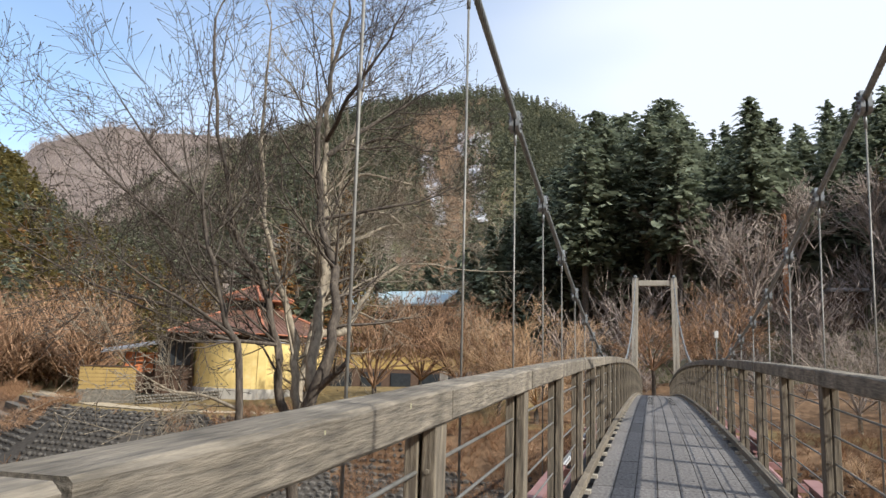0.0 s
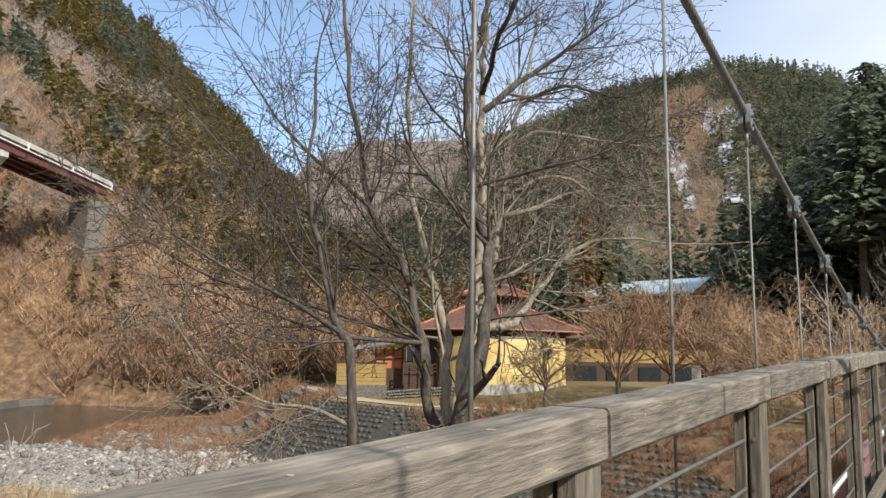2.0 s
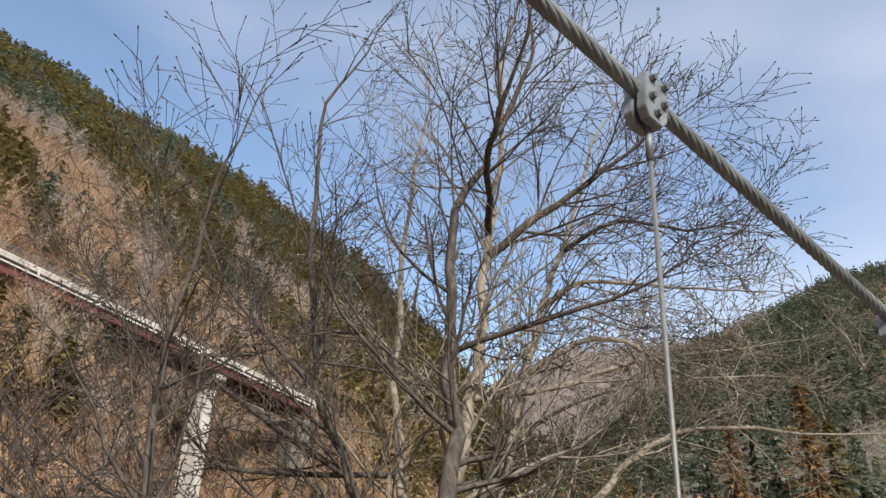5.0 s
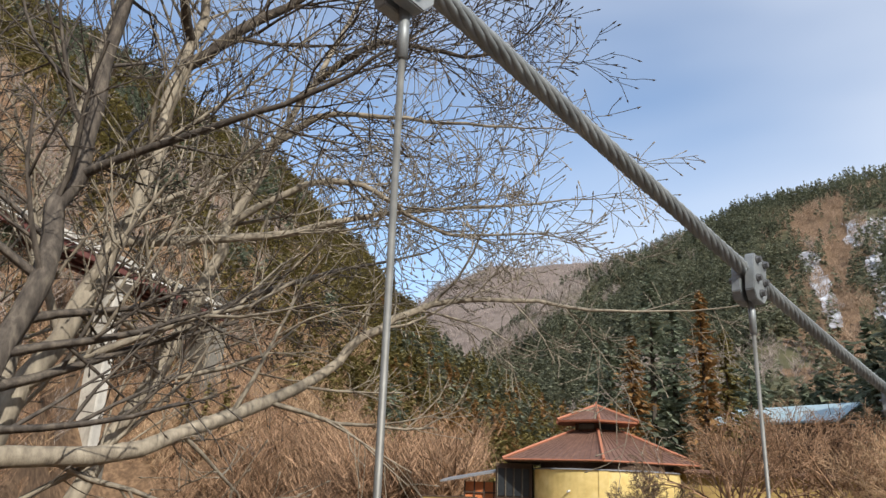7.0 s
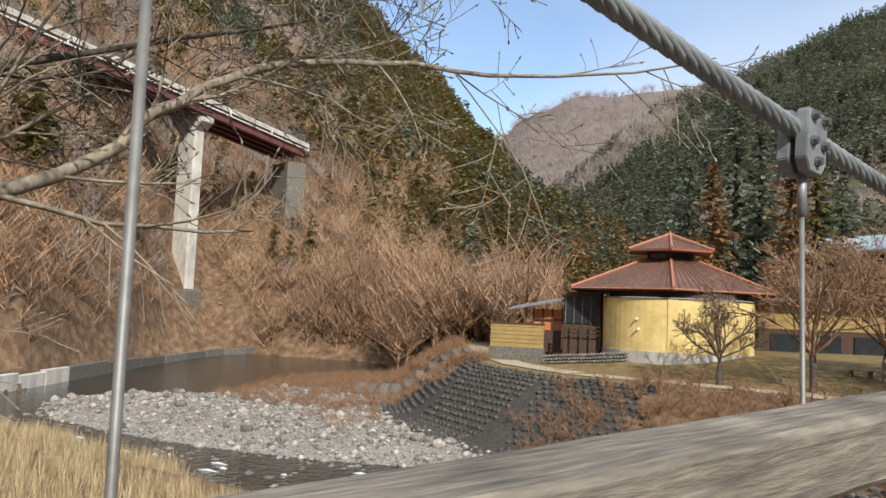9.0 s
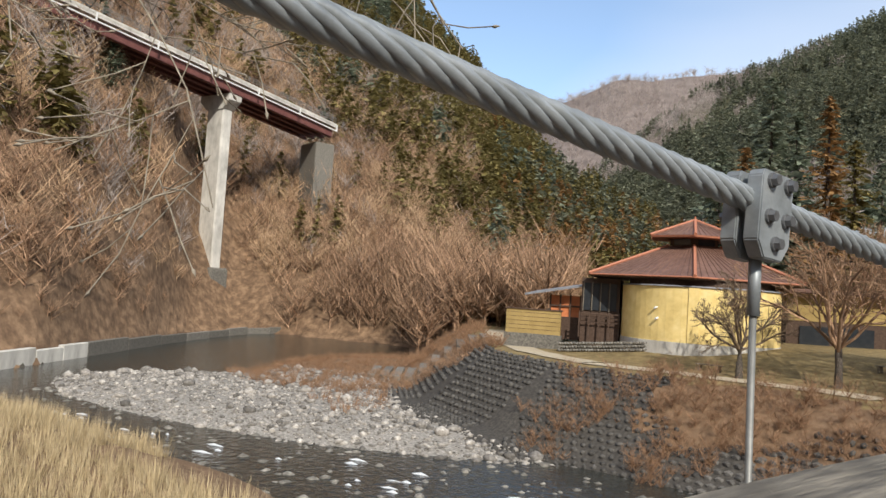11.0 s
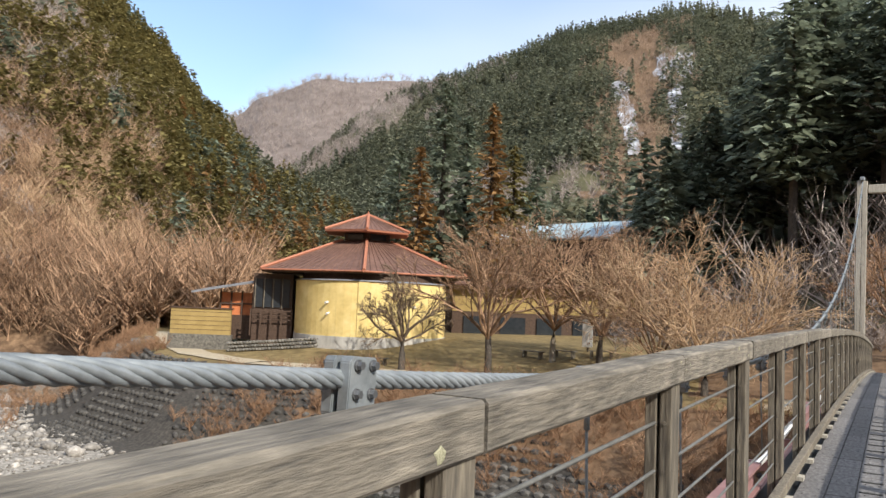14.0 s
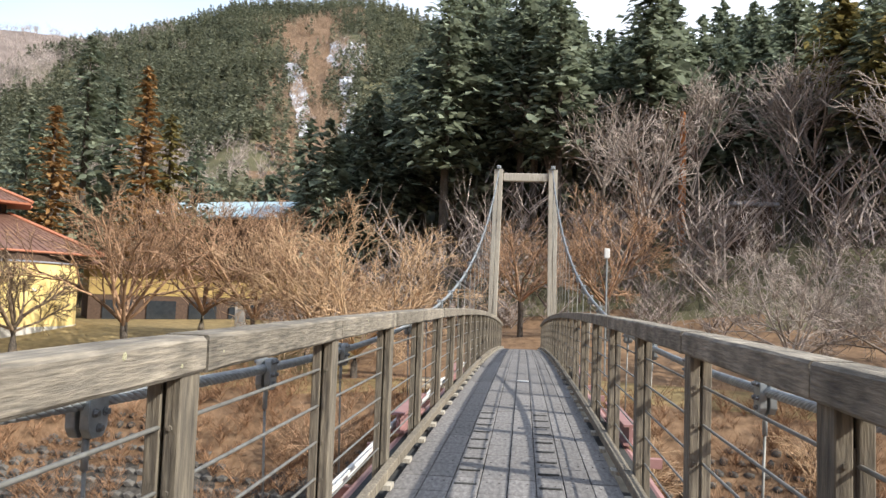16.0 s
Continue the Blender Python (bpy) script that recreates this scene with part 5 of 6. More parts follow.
scatter("hillside_bare_wood", THICKET, P[near_by], np.where(clear[near_by], 5.2, 7.4) * sz[near_by], M_TWIG, "bare brown trees and scrub on the hillside", "woods", 3)
brown &= ~near_by
scatter("hillside_bare_wood", FAR_BRUSH, P[brown], 7.6 * sz[brown], M_TWIGGREY, "bare brown trees and scrub on the hillside", "woods", 3)
x, y, az, d, rs = polar_points(3600, 48, 98, 68, 200, 6)
ok = (d > np.interp(az, [48, 58, 67, 70, 72.5, 78.5, 82, 90, 100], [111, 120, 132, 124, 99, 76, 71, 63, 60]) + 1.5) & ~((np.hypot(x - PIER.x, y - PIER.y) < 7))
scatter("hillside_scrub", LOW_SHRUB, on_ground(x[ok], y[ok]), rs.uniform(1.4, 4.2, ok.sum()), M_TWIG, "brown winter scrub on the lower hillside", "scrub", 4)
# taller thicket over the lower hillside, in three tints
x, y, az, d, rs = polar_points(1900, 50, 98, 70, 215, 76)
ok = (d > np.interp(az, [48, 58, 67, 70, 72.5, 78.5, 82, 90, 100], [111, 120, 132, 124, 99, 76, 71, 63, 60]) + 3) & ~((np.hypot(x - PIER.x, y - PIER.y) < 9))
tint = field(x, y, 0.05, 21) + rs.uniform(-0.35, 0.35, len(x))
for m, mat, lb in ((tint < -0.12, M_TWIGGREY, "grey-brown thicket on the far hillside"), (np.abs(tint) <= 0.12, M_TWIG, "brown thicket on the far hillside"), (tint > 0.12, M_TWIGTAN, "tan thicket on the far hillside")):
    scatter("hillside_thicket", THICKET, on_ground(x[ok & m], y[ok & m]), rs.uniform(4.5, 10.5, (ok & m).sum()), mat, lb, "woods", 77)
# rusty and green cedars closing the valley
x, y, az, d, rs = polar_points(900, 33, 50, 108, 260, 7)
h = field(x, y, 0.06, 2)
P = on_ground(x, y)
for mask, mat, nm, lb in ((h > 0.12, M_RUSTY, "valley_rusty_wood", "rust-brown cedars closing the valley"), (h <= 0.12, M_CEDAR, "valley_cedar_wood", "olive cedars closing the valley")):
    scatter(nm, FAR_CONE, P[mask], rs.uniform(6, 10, mask.sum()), mat, lb, "woods", 8)
# bare trees at the river's far bend
x, y, az, d, rs = polar_points(760, 43, 66, 74, 126, 8)
far = seg_side(x, y, FAR_BANK)
ok = (ground_z(x, y) > -6.9) & ((far > 6) | (d > 96)) & ~((np.hypot(x - HALL[0], y - HALL[1]) < 21))
scatter("river_bend_wood", THICKET, on_ground(x[ok], y[ok]), rs.uniform(7, 14, ok.sum()), M_TWIG, "bare brown trees at the bend of the river", "woods", 9)
# dry grass and low scrub behind the gravel bar
rs = np.random.RandomState(71)
u, v = rs.uniform(-0.15, 1.0, 1300), rs.uniform(0.15, 1.1, 1300)
x, y = -47.5 + 0.87 * 25 * u - 0.5 * 12.5 * v, 33.6 + 0.5 * 25 * u + 0.87 * 12.5 * v
ok = (ground_z(x, y) > -7.35) & (seg_side(x, y, FAR_BANK) < -2) & (v > 0.75 - 0.75 * u)
scatter("bar_scrub", LOW_SHRUB, on_ground(x[ok], y[ok]), rs.uniform(0.5, 1.5, ok.sum()), M_TWIG, "dry brown scrub along the gravel bar", "scrub", 72)
rs = np.random.RandomState(171)
a, b = rs.uniform(-1, 1, 2600), rs.uniform(-1, 1, 2600)
x, y = -63 - 0.6 * 18 * a + 0.8 * 12 * b, 47 + 0.8 * 18 * a + 0.6 * 12 * b
ok = (np.hypot(a, b) < 1) & (ground_z(x, y) > -7.2) & (seg_side(x, y, FAR_BANK) < -5) & (np.hypot(x + 55.3, y - 48.2) > 6.0)
scatter("tail_scrub", LOW_SHRUB, on_ground(x[ok], y[ok]), rs.uniform(0.4, 1.3, ok.sum()), M_BANKTWIG, "rust-brown scrub on the tail of the bar", "scrub", 172)
# the mountain beyond
x, y, az, d, rs = polar_points(11500, -12, 48, 165, 570, 10)
h = field(x, y, 0.012, 5) + 0.3 * field(x, y, 0.05, 1)
zz = zone(x, y, ground_z(x, y))
larch = (rs.random_sample(len(x)) < 1.0 * np.exp(-(((az - 15.8 + 3 * field(x, y, 0.02, 12)) / 2.6) ** 2))) & (d > 190) & (d < 470)
keep = (az > 10) | (d > 230)
bare = keep & larch
grey = keep & ~larch & (h < -0.36)
green = keep & ~bare & ~grey
P = on_ground(x, y)
sz = rs.uniform(0.75, 1.3, len(x))
scatter("mountain_conifer_wood", TINY_CONE, P[green], 8.0 * sz[green], M_MOUNTAIN, "conifer wood on the mountain, greyed by painted-in distance haze", "woods", 11)
scatter("mountain_bare_wood", FAR_BRUSH, P[bare], 7.5 * sz[bare], M_LARCH, "tan larch wood on the mountain", "woods", 12)
scatter("mountain_bare_wood", FAR_BRUSH, P[grey], 8 * sz[grey], M_RIDGE, "grey-brown bare wood on the mountain", "woods", 12)
x, y, az, d, rs = polar_points(3600, 26, 54, 480, 1000, 13)
# Ridge wood uses a greyed twig, with distance haze painted into it.
scatter("ridge_bare_wood", FAR_BRUSH, on_ground(x, y), rs.uniform(9, 15, len(x)), M_RIDGE, "bare grey-brown wood on the far ridge", "woods", 13)
# conifers behind the hall
x, y, az, d, rs = polar_points(150, 12, 33, 96, 150, 14)
rust = field(x, y, 0.05, 7) > 0.22
ok = ~((np.hypot(x + 37, y - 103) < 13))
scatter("hall_backdrop_wood", CONE, on_ground(x[ok & ~rust], y[ok & ~rust]), rs.uniform(12, 20, (ok & ~rust).sum()), M_CONIFER, "dark conifers behind the hall", "woods", 14)


def conifer(at, height, width, seed, mat, label, bare=0.06, name="conifer", group="conifers", point=0.6):
    """A single conifer with trunk and crown of layered boughs."""
    t = thing(name, label, "tree", at, group)
    put("trunk", *tube([(0, 0, -1.0), (0.05, 0, height * 0.5), (0, 0, height * 0.96)], [0.018 * height, 0.012 * height, 0.02], 8), M_BARK, t)
    tv, tf = conifer_template(seed, 330, 5, height, width, bare, point)
    tv = tv.copy()
    put("crown", tv[4:], tf[3:] - 4, mat, t)
    return t


for azi, dist, top_el, wd, mat, lb in ((26.0, 88, 14.4, 3.6, M_RUSTY, "rust-brown conifer behind the hall"), (29.6, 90, 15.8, 5.0, M_CONIFER, "tall dark conifer behind the hall"), (31.2, 84, 11.2, 3.4, M_RUSTY, "rust-brown conifer behind the hall"),
                                       (28.0, 96, 13.5, 4.6, M_CONIFER, "dark conifer behind the hall"), (24.4, 90, 11.5, 3.6, M_CEDAR, "olive-green conifer behind the hall"), (32.8, 90, 11.0, 4.4, M_CONIFER, "dark conifer behind the hall"),
                                       (22.8, 98, 10.0, 4.0, M_CONIFER, "dark conifer behind the hall")):
    px, py = EYE[0] - dist * math.sin(radians(azi)), EYE[1] + 2 + dist * math.cos(radians(azi))
    g = gz(px, py)
    conifer((px, py, g), 1.4 + dist * math.tan(radians(top_el)) - g, wd, int(azi * 10), mat, lb)
conifer((-118, 33, gz(-118, 33)), 9.5, 2.6, 5, M_CONIFER, "young green conifer on the brown slope")

# tall cedars and bare wood over the bridge's far end
for k in range(24):
    rnd = random.Random(300 + k)
    azi, dist = rnd.uniform(-3, 9.0), rnd.uniform(72, 105)
    px, py = EYE[0] - dist * math.sin(radians(azi)), EYE[1] + dist * math.cos(radians(azi))
    top = 21.5 - max(0, azi - 5) * 1.6 + rnd.uniform(-2.5, 0.5)
    g = gz(px, py)
    conifer((px, py, g), 1.4 + dist * math.tan(radians(top)) - g, 4.6, 700 + k, M_CONIFER, "tall dark cedar with a bare lower trunk", 0.42, "tall_cedar", "tall cedars", 0.36)
for k in range(14):
    rnd = random.Random(1300 + k)
    azi, dist = rnd.uniform(-30, -3), rnd.uniform(80, 112)
    px, py = EYE[0] - dist * math.sin(radians(azi)), EYE[1] + dist * math.cos(radians(azi))
    g = gz(px, py)
    conifer((px, py, g), 1.4 + dist * math.tan(radians(rnd.uniform(14.5, 19.5))) - g, 3.8, 1700 + k, M_CONIFER, "tall dark cedar with a bare lower trunk", 0.5, "tall_cedar", "tall cedars", 0.4)
for k in range(16):
    rnd = random.Random(400 + k)
    azi, dist = rnd.uniform(8.5, 16), rnd.uniform(76, 100)
    px, py = EYE[0] - dist * math.sin(radians(azi)), EYE[1] + dist * math.cos(radians(azi))
    g = gz(px, py)
    conifer((px, py, g), max(4, 1.4 + dist * math.tan(radians(19.0 - (azi - 7) * 1.35)) - g) * rnd.uniform(0.75, 1.0), 3.6, 800 + k, M_CONIFER, "dark spreading conifer on the wooded slope", 0.05, "slope_conifer", "slope conifers")
for azi, dist, top in ((-8.0, 74, 21.5), (-9.6, 80, 19.5), (-19.5, 78, 19.0), (-22.5, 72, 18.0), (-17.0, 86, 19.5)):
    px, py = EYE[0] - dist * math.sin(radians(azi)), EYE[1] + dist * math.cos(radians(azi))
    g = gz(px, py)
    conifer((px, py, g), 1.4 + dist * math.tan(radians(top)) - g, 4.4, int(900 - azi * 3), M_CEDAR if azi < -18 else M_CONIFER, "tall open-crowned pine with a bare lower trunk", 0.5, "tall_pine", "tall pines")
for k in range(5):
    bare_tree("slope_tree", "tall bare grey tree on the wooded slope", (0, 0, -60), 17, 0.8, 500 + k, M_TWIGGREY, "slope trees", 0.2, 12, 2, 0.6, 0.4, 0.026)
protos = [o for o in scene.objects if o.name.startswith("slope_tree")]
for k in range(18):
    rnd = random.Random(600 + k)
    azi, dist = rnd.uniform(-30, 0), rnd.uniform(63, 100)
    px, py = EYE[0] - dist * math.sin(radians(azi)), EYE[1] + dist * math.cos(radians(azi))
    m = pose(px, py, gz(px, py), 0, 0, rnd.uniform(0, 360))
    if k < 5:
        protos[k].matrix_basis = m
    else:
        copy_thing(protos[k % 5], m)
x, y, az, d, rs = polar_points(1500, -50, 15, 62, 170, 15)
P = on_ground(x, y)
con = (field(x, y, 0.06, 6) > -0.25) & (d > 74)
bareP = ~con
con &= np.arange(len(x)) % 2 == 0
scatter("slope_conifer_wood", FINE_CONE, P[con], rs.uniform(13, 20, con.sum()), M_CONIFER, "dark conifer wood on the near slope", "woods", 16)
scatter("slope_bare_wood", BRUSH, P[bareP], rs.uniform(6, 12, bareP.sum()), M_SHADETWIG, "bare grey-brown wood on the near slope, shade in its colour", "woods", 17)
x, y, az, d, rs = polar_points(260, -45, 24, 56, 74, 18)
ok = (seg_side(x, y, FAR_BANK) > 9) & ~((np.abs(x) < 3.0) & (y < 62)) & (np.hypot(x - HALL[0], y - HALL[1]) > 20)
scatter("slope_foot_shrubs", SHRUB, on_ground(x[ok], y[ok]), rs.uniform(2.2, 4.4, ok.sum()), M_SHADETWIG, "reddish-grey bare shrubs at the foot of the slope, shade in their colour", "scrub", 18)

# orange trunk and small shed among the trees
ox, oy = EYE[0] + 74 * math.sin(radians(10.2)), EYE[1] + 74 * math.cos(radians(10.2))
og = gz(ox, oy)
snag = thing("orange_trunk", "orange-barked broken tree trunk on the slope", "tree", (ox, oy, og))
put("trunk", *tube([(0, 0, -0.5), (0.05, 0, 8), (0, 0, 1.4 + 74 * math.tan(radians(12.4)) - og)], [0.34, 0.28, 0.24], 10), M_RUSTPOLE, snag)
sx, sy = EYE[0] + 72 * math.sin(radians(14.2)), EYE[1] + 72 * math.cos(radians(14.2))
shed = thing("slope_shed", "small dark wooden shed among the slope trees", "shed", (sx, sy, gz(sx, sy)))
part("wall", boxed(-1.4, -1.2, -2.0, 1.4, 1.2, 3.2), M_DARKWOOD, shed)
part("roof", boxed(-1.8, -1.7, 3.2, 1.8, 1.7, 3.5, 0.05), M_GREYROOF, shed)
part("door", boxed(-0.4, -1.26, 0.2, 0.4, -1.2, 2.2), M_POST, shed)

# ---- river stones, revetment, bank growth ----
def blob_templates(n, seed):
    out = []
    for k in range(n):
        rnd = random.Random(seed + k)
        bm = bmesh.new()
        bmesh.ops.create_icosphere(bm, subdivisions=1, radius=0.5)
        sq = (rnd.uniform(0.8, 1.3), rnd.uniform(0.7, 1.0), rnd.uniform(0.45, 0.75))
        for v in bm.verts:
            v.co = Vector((v.co.x * sq[0], v.co.y * sq[1], v.co.z * sq[2])) * rnd.uniform(0.8, 1.15)
        bm.verts.ensure_lookup_table()
        out.append((np.array([tuple(v.co) for v in bm.verts], np.float32), np.array([[v.index for v in f.verts] for f in bm.faces], np.int32)))
        bm.free()
    return out


BLOBS = blob_templates(8, 40)
rs = np.random.RandomState(21)
u, v = rs.uniform(-1.12, 1.12, 16000), rs.uniform(-1.12, 1.12, 16000)
ok = np.hypot(u, v) < 1.08
u, v = u[ok] * 25, v[ok] * 12.5
x, y = -47.5 + 0.87 * u - 0.5 * v, 33.6 + 0.5 * u + 0.87 * v
far = seg_side(x, y, FAR_BANK)
ok = (far < -7.2) & (ground_z(x, y) > -7.35)
x, y = x[ok], y[ok]
size = 0.16 + 0.5 * rs.power(0.35, len(x)) ** 2
scatter("gravel_bar_stones", BLOBS, np.stack([x, y, ground_z(x, y) + 0.02], -1), size, M_STONE, "pale grey stones of the gravel bar", "stones", 22)
big = rs.choice(len(x), 90)
scatter("gravel_bar_boulders", BLOBS, np.stack([x[big], y[big], ground_z(x[big], y[big]) + 0.1], -1), rs.uniform(0.6, 1.1, 90), M_STONE, "larger pale stones on the gravel bar", "stones", 23)
x, y = rs.uniform(-60, 40, 1500), rs.uniform(12, 36, 1500)
g = ground_z(x, y)
ok = (g < -7.2)
scatter("river_bed_stones", BLOBS, np.stack([x[ok], y[ok], np.full(ok.sum(), -7.3)], -1), rs.uniform(0.2, 0.7, ok.sum()), M_WALLROCK, "dark wet stones in the shallow river", "stones", 24)


def along(line, s):
    """Point and landward normal at s metres along a polyline."""
    for (ax, ay), (bx, by) in zip(line, line[1:]):
        L = math.hypot(bx - ax, by - ay)
        if s <= L:
            t = s / L
            return ax + (bx - ax) * t, ay + (by - ay) * t, -(by - ay) / L, (bx - ax) / L
        s -= L
    return ax, ay, 0.0, 1.0


REV = FAR_BANK[3:10]
revet = thing("stone_revetment", "dark cobbled river bank revetment in slanting rows", "revetment")
cob = []
for me in STONE_ME[:4]:
    c = me.copy()
    c.materials[0] = M_COBBLE
    cob.append(c)
pts, near_pts = [], []
length = sum(math.hypot(b[0] - a[0], b[1] - a[1]) for a, b in zip(REV, REV[1:]))
for r in range(19):
    for k in range(int(min(length, 66) / 0.55)):
        px, py, nx, ny = along(REV, k * 0.55 + (0.27 if r % 2 else 0))
        q = -0.3 - 0.44 * r
        px, py = px + nx * q + random.uniform(-0.04, 0.04), py + ny * q
        if px > -27 and r < 7 + 3 * math.sin(px * 0.5):
            continue
        (near_pts if -22 < px < -8 and r > 7 and len(near_pts) < 290 else pts).append((px, py))
pa = np.array(near_pts)
for (px, py), pz in zip(near_pts, ground_z(pa[:, 0], pa[:, 1])):
    share("stone", cob[random.randrange(4)], Matrix.Translation((px, py, pz + 0.02)) @ pose(0, 0, 0, 0, 0, random.uniform(-20, 20)) @ Matrix.Diagonal((0.5, 0.36, 0.34, 1)), revet)
pa = np.array(pts)
rest = scatter("revetment_cobbling", [(a * np.array([0.95, 0.75, 1.2], np.float32), b) for a, b in BLOBS[:5]], np.stack([pa[:, 0], pa[:, 1], ground_z(pa[:, 0], pa[:, 1]) + 0.02], -1), np.full(len(pa), 0.5), M_COBBLE, "dark cobbles of the river bank revetment", "stones", 25)
rest.parent = revet
del rest["category"]

# gravel path along the top of the bank
PATH_LINE = FAR_BANK[2:8]
V, F, m = [], [], 4
steps_n = 150
for i in range(steps_n + 1):
    px, py, nx, ny = along(PATH_LINE, 6 + 56 * i / steps_n)
    wob = 0.35 * noise.noise((i * 0.11, 0.0, 5.0))
    for off in (1.3 + wob, 2.1 + wob, 2.9 + wob, 3.6 + 1.4 * wob):
        V.append((px + nx * off, py + ny * off))
zs = ground_z(np.array([p[0] for p in V]), np.array([p[1] for p in V])) + 0.06
V = [(p[0], p[1], float(z)) for p, z in zip(V, zs)]
for i in range(steps_n):
    for j in range(3):
        F.append((i * m + j, (i + 1) * m + j, (i + 1) * m + j + 1, i * m + j + 1))
tagged(put("path", V, F, M_PATH, smooth=True), "pale worn gravel path along the bank top", "path", kind="structure")

# dry growth on the banks
rs = np.random.RandomState(31)
x, y = rs.uniform(-34, 40, 4200), rs.uniform(32, 47, 4200)
far = seg_side(x, y, FAR_BANK)
ok = (far > -6.5 - 1.5 * np.sin(x)) & (far < 0.3) & (rs.random_sample(len(x)) < np.clip((x + 34) / 9, 0.1, 1))
scatter("bank_scrub", SHRUB, on_ground(x[ok], y[ok]), rs.uniform(0.5, 1.9, ok.sum()), M_BANKTWIG, "reddish-brown dry scrub on the river bank", "scrub", 32)


def tuft_template(seed, n=16):
    rnd = random.Random(seed)
    vs, fs = [], []
    for _ in range(n):
        a, L = rnd.uniform(0, 6.28), rnd.uniform(0.5, 1.1)
        b = Vector((math.cos(a), math.sin(a), 0)) * rnd.uniform(0, 0.25)
        t = b + Vector((math.cos(a) * 0.35 * L, math.sin(a) * 0.35 * L, L))
        s = Vector((-math.sin(a), math.cos(a), 0)) * 0.016
        o = len(vs)
        vs += [tuple(b - s), tuple(b + s), tuple(t)]
        fs.append((o, o + 1, o + 2))
    return np.array(vs, np.float32), np.array(fs, np.int32)


TUFT = [tuft_template(k) for k in range(5)]
x, y = rs.uniform(-62, 8, 15000), rs.uniform(-12, 17, 15000)
near, far = -seg_side(x, y, NEAR_BANK), seg_side(x, y, FAR_BANK)
ok = (near > -1.2) & (near < 13) & (field(x, y, 0.15, 3) > -0.25) & (x < -1.8)
scatter("near_bank_grass", TUFT, on_ground(x[ok], y[ok]), rs.uniform(0.5, 1.1, ok.sum()), M_GRASS, "tall straw-coloured dry grass on the near bank", "grass", 33)
x, y = rs.uniform(-62, -30, 1500), rs.uniform(24, 50, 1500)
far = seg_side(x, y, FAR_BANK)
ok = (far > -13.5) & (far < -8.0) & (x < -41)
scatter("bar_grass", TUFT, on_ground(x[ok], y[ok]), rs.uniform(0.4, 0.9, ok.sum()), M_BANKTWIG, "rust-brown dry grass along the gravel bar", "grass", 34)
x, y = rs.uniform(-70, -44, 900), rs.uniform(44, 72, 900)
far = seg_side(x, y, FAR_BANK)
ok = (far > -7) & (far < 1) & (np.hypot(x + 55.3, y - 48.2) > 6.5)
scatter("bend_scrub", SHRUB, on_ground(x[ok], y[ok]), rs.uniform(0.8, 2.0, ok.sum()), M_BANKTWIG, "brown dry scrub at the bend of the bank", "scrub", 35)
# evergreen bush behind the garden wall
bx, by = -47.6, 54.8
bush = thing("evergreen_bush", "dark clipped evergreen bush behind the garden wall", "bush", (bx, by, gz(bx, by)))
tv, tf = conifer_template(77, 160, 5, 3.0, 2.4, 0.1, 0.4)
put("foliage", tv[4:], tf[3:] - 4, M_CONIFER, bush)
put("trunk", *tube([(0, 0, -0.3), (0, 0, 2.4)], [0.1, 0.05], 6), M_BARK, bush)
# brushwood on the far bank under the bridge
for k, (px, py, hh) in enumerate(((-5.5, 39, 3.4), (-3.2, 41.5, 3.0), (-7.8, 41.0, 3.2), (4.5, 40.5, 3.0), (7.5, 38.5, 3.4), (10.5, 41.0, 3.2))):
    bare_tree("bank_shrub", "tangled bare shrub on the far bank", (px, py, gz(px, py)), hh, 1.3, 900 + k, M_TWIGTAN if k % 2 else M_TWIG, "bank shrubs", 0.05, 12, 2, 0.95, 0.08, 0.008)
for k, (px, py) in enumerate(((-6.6, 5.0), (-10.5, 4.3), (-8.0, 2.6), (-9.4, 0.8), (-12.5, 2.6), (-6.8, 0.6), (-13.5, 0.2))):
    g = gz(px, py)
    bare_tree("riverside_shrub", "tangled bare shrub on the near river bank", (px, py, g), (0.3 - g) * 1.0, 1.3, 940 + k, M_TWIG if k % 2 else M_TWIGGREY, "riverside shrubs", 0.06, 11, 2, 0.9, 0.15, 0.006)

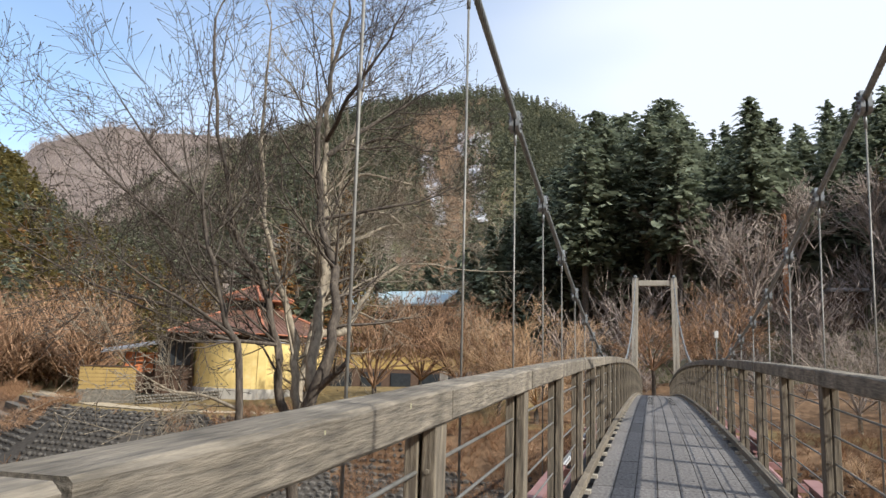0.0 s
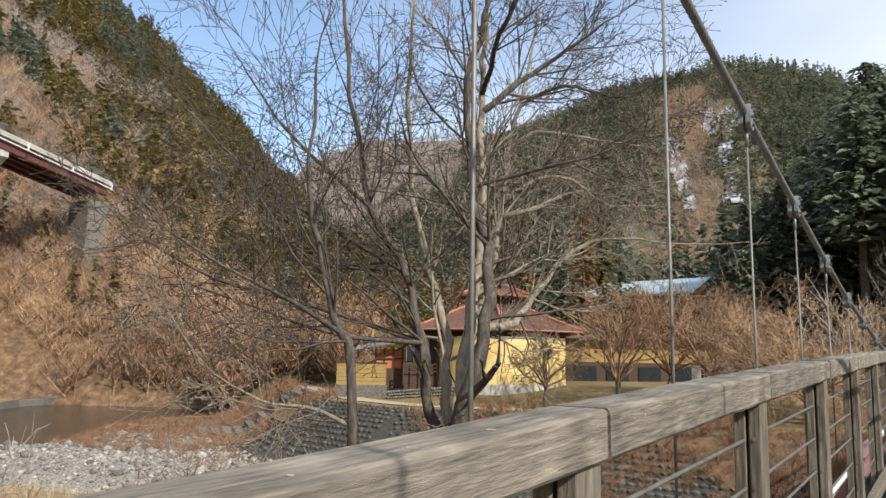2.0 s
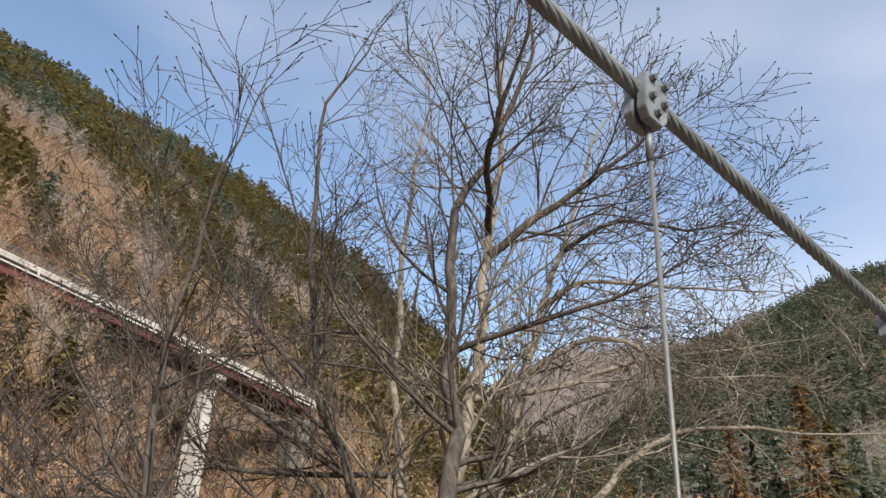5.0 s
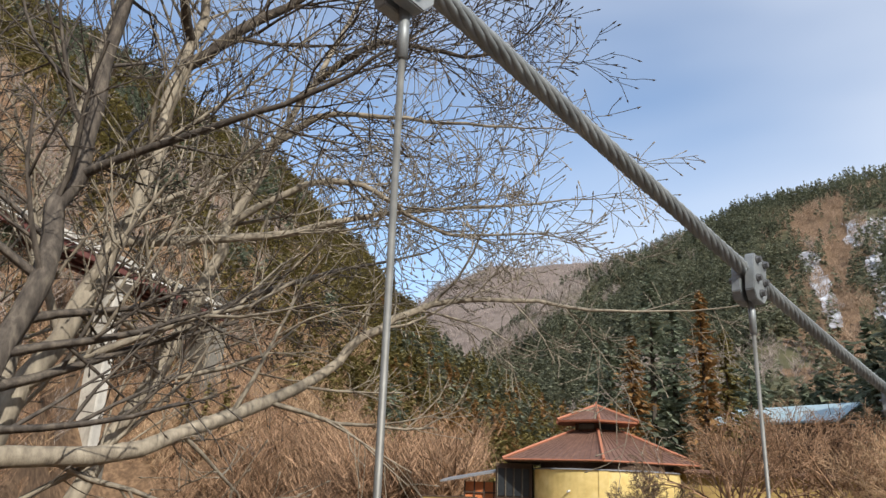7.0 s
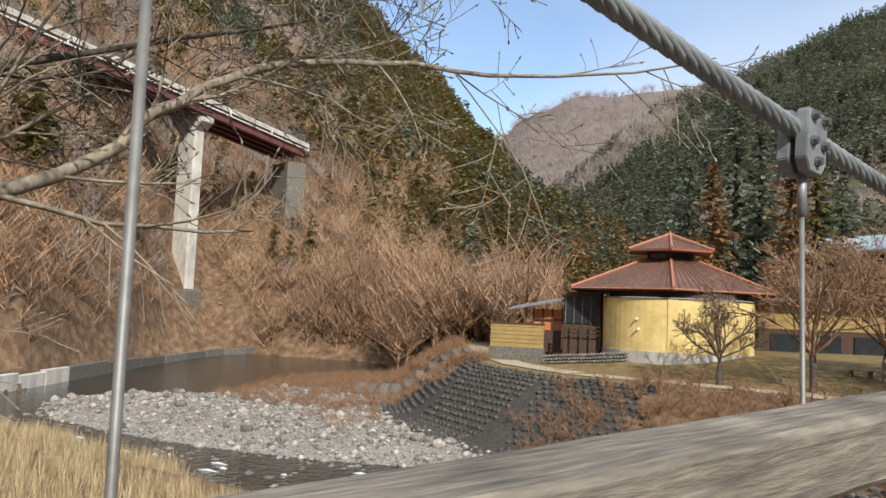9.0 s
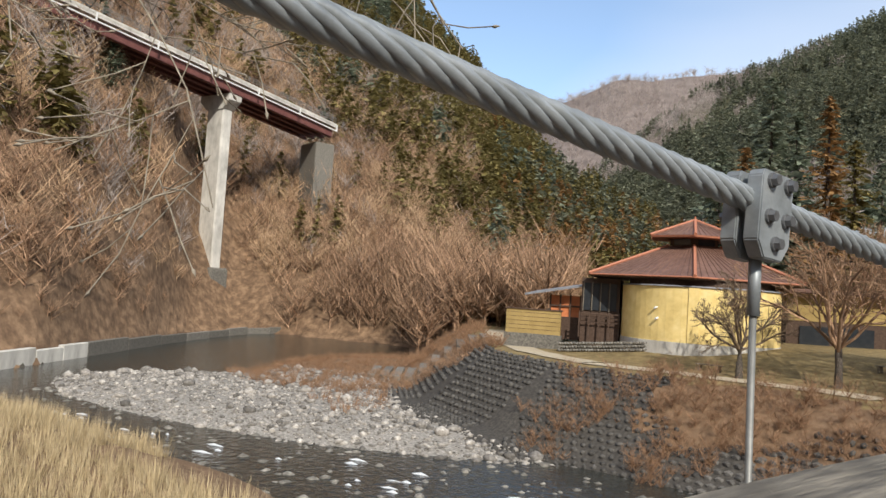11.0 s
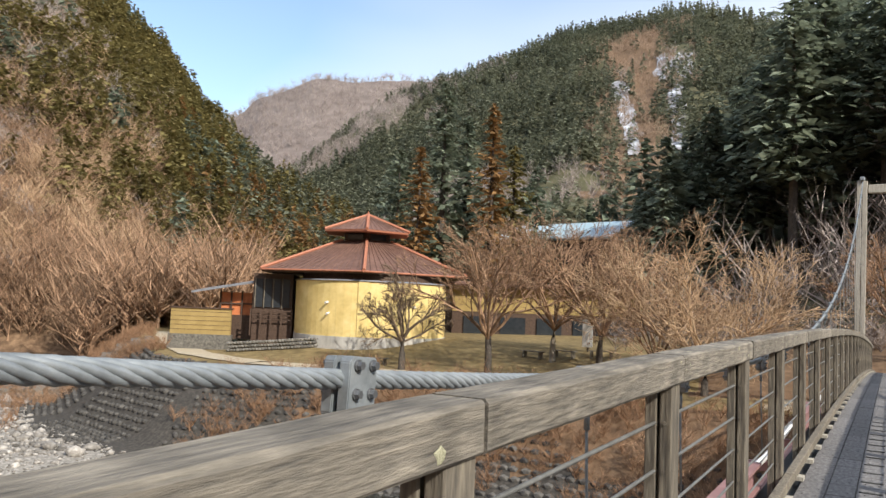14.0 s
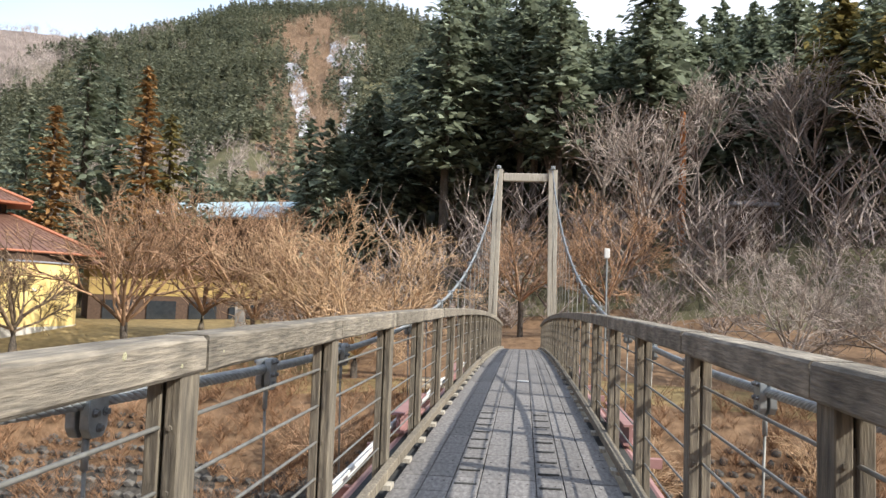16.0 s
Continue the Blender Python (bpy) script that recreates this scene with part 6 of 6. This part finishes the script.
# lichen on the handrails
M_LICHEN = material("pale_yellow_lichen", [(0.42, 0.40, 0.25), (0.62, 0.60, 0.42)], 40, 0.95, bump=0.6)
lichen = []
for k in range(4):
    rnd = random.Random(70 + k)
    bm = bmesh.new()
    r = bmesh.ops.create_circle(bm, cap_ends=True, segments=9, radius=1.0)
    for v in bm.verts:
        v.co *= rnd.uniform(0.55, 1.2)
    top = bmesh.ops.extrude_face_region(bm, geom=bm.faces[:])
    for v in top["geom"]:
        if isinstance(v, bmesh.types.BMVert):
            v.co = Vector((v.co.x * 0.8, v.co.y * 0.8, 0.12))
    bmesh.ops.recalc_face_normals(bm, faces=bm.faces)
    me = bpy.data.meshes.new("lichen_patch")
    bm.to_mesh(me)
    bm.free()
    me.materials.append(M_LICHEN)
    lichen.append(me)
rnd = random.Random(5)
for k in range(110):
    y = rnd.uniform(-6, 18)
    s = -1 if rnd.random() < 0.75 else 1
    size = rnd.uniform(0.003, 0.009) * (2.2 if rnd.random() < 0.12 else 1)
    if rnd.random() < 0.45:
        m = Matrix.Translation((s * (0.87 + rnd.uniform(-0.05, 0.05)), y, zr(y) - 0.0015))
    else:
        m = Matrix.Translation((s * 0.8055, y, zr(y) - rnd.uniform(0.02, 0.085))) @ pose(0, 0, 0, 0, -s * 90)
    share("lichen_patch", lichen[k % 4], m @ pose(0, 0, 0, 0, 0, rnd.uniform(0, 360)) @ Matrix.Scale(size, 4), bridge)


# white riffles where the near channel runs shallow
M_FOAM = material("white_riffle_foam", [(0.45, 0.47, 0.48), (0.75, 0.77, 0.78)], 8, 0.5, bump=0.5, detail=8)
rs = np.random.RandomState(91)
V, F = [], []
for k in range(55):
    u0, w0 = rs.uniform(-20, 24), -12.5 * rs.uniform(1.02, 1.42)
    cx, cy = -47.5 + 0.87 * u0 - 0.5 * w0, 33.6 + 0.5 * u0 + 0.87 * w0
    if gz(cx, cy) > -7.3:
        continue
    L, W = rs.uniform(0.2, 0.75), rs.uniform(0.04, 0.13)
    o = len(V)
    V.append((cx, cy, -7.25 + rs.uniform(0.05, 0.12)))
    for j in range(9):
        a = 2 * math.pi * j / 9
        r = rs.uniform(0.5, 1.2)
        ex, ey = L * r * math.cos(a), W * r * math.sin(a)
        V.append((cx + 0.87 * ex - 0.5 * ey, cy + 0.5 * ex + 0.87 * ey, -7.27))
        F.append((o, o + 1 + j, o + 1 + (j + 1) % 9))
if F:
    tagged(put("riffle_foam", V, F, M_FOAM, smooth=True), "white foam on shallow dark river riffles", "water", kind="stuff")
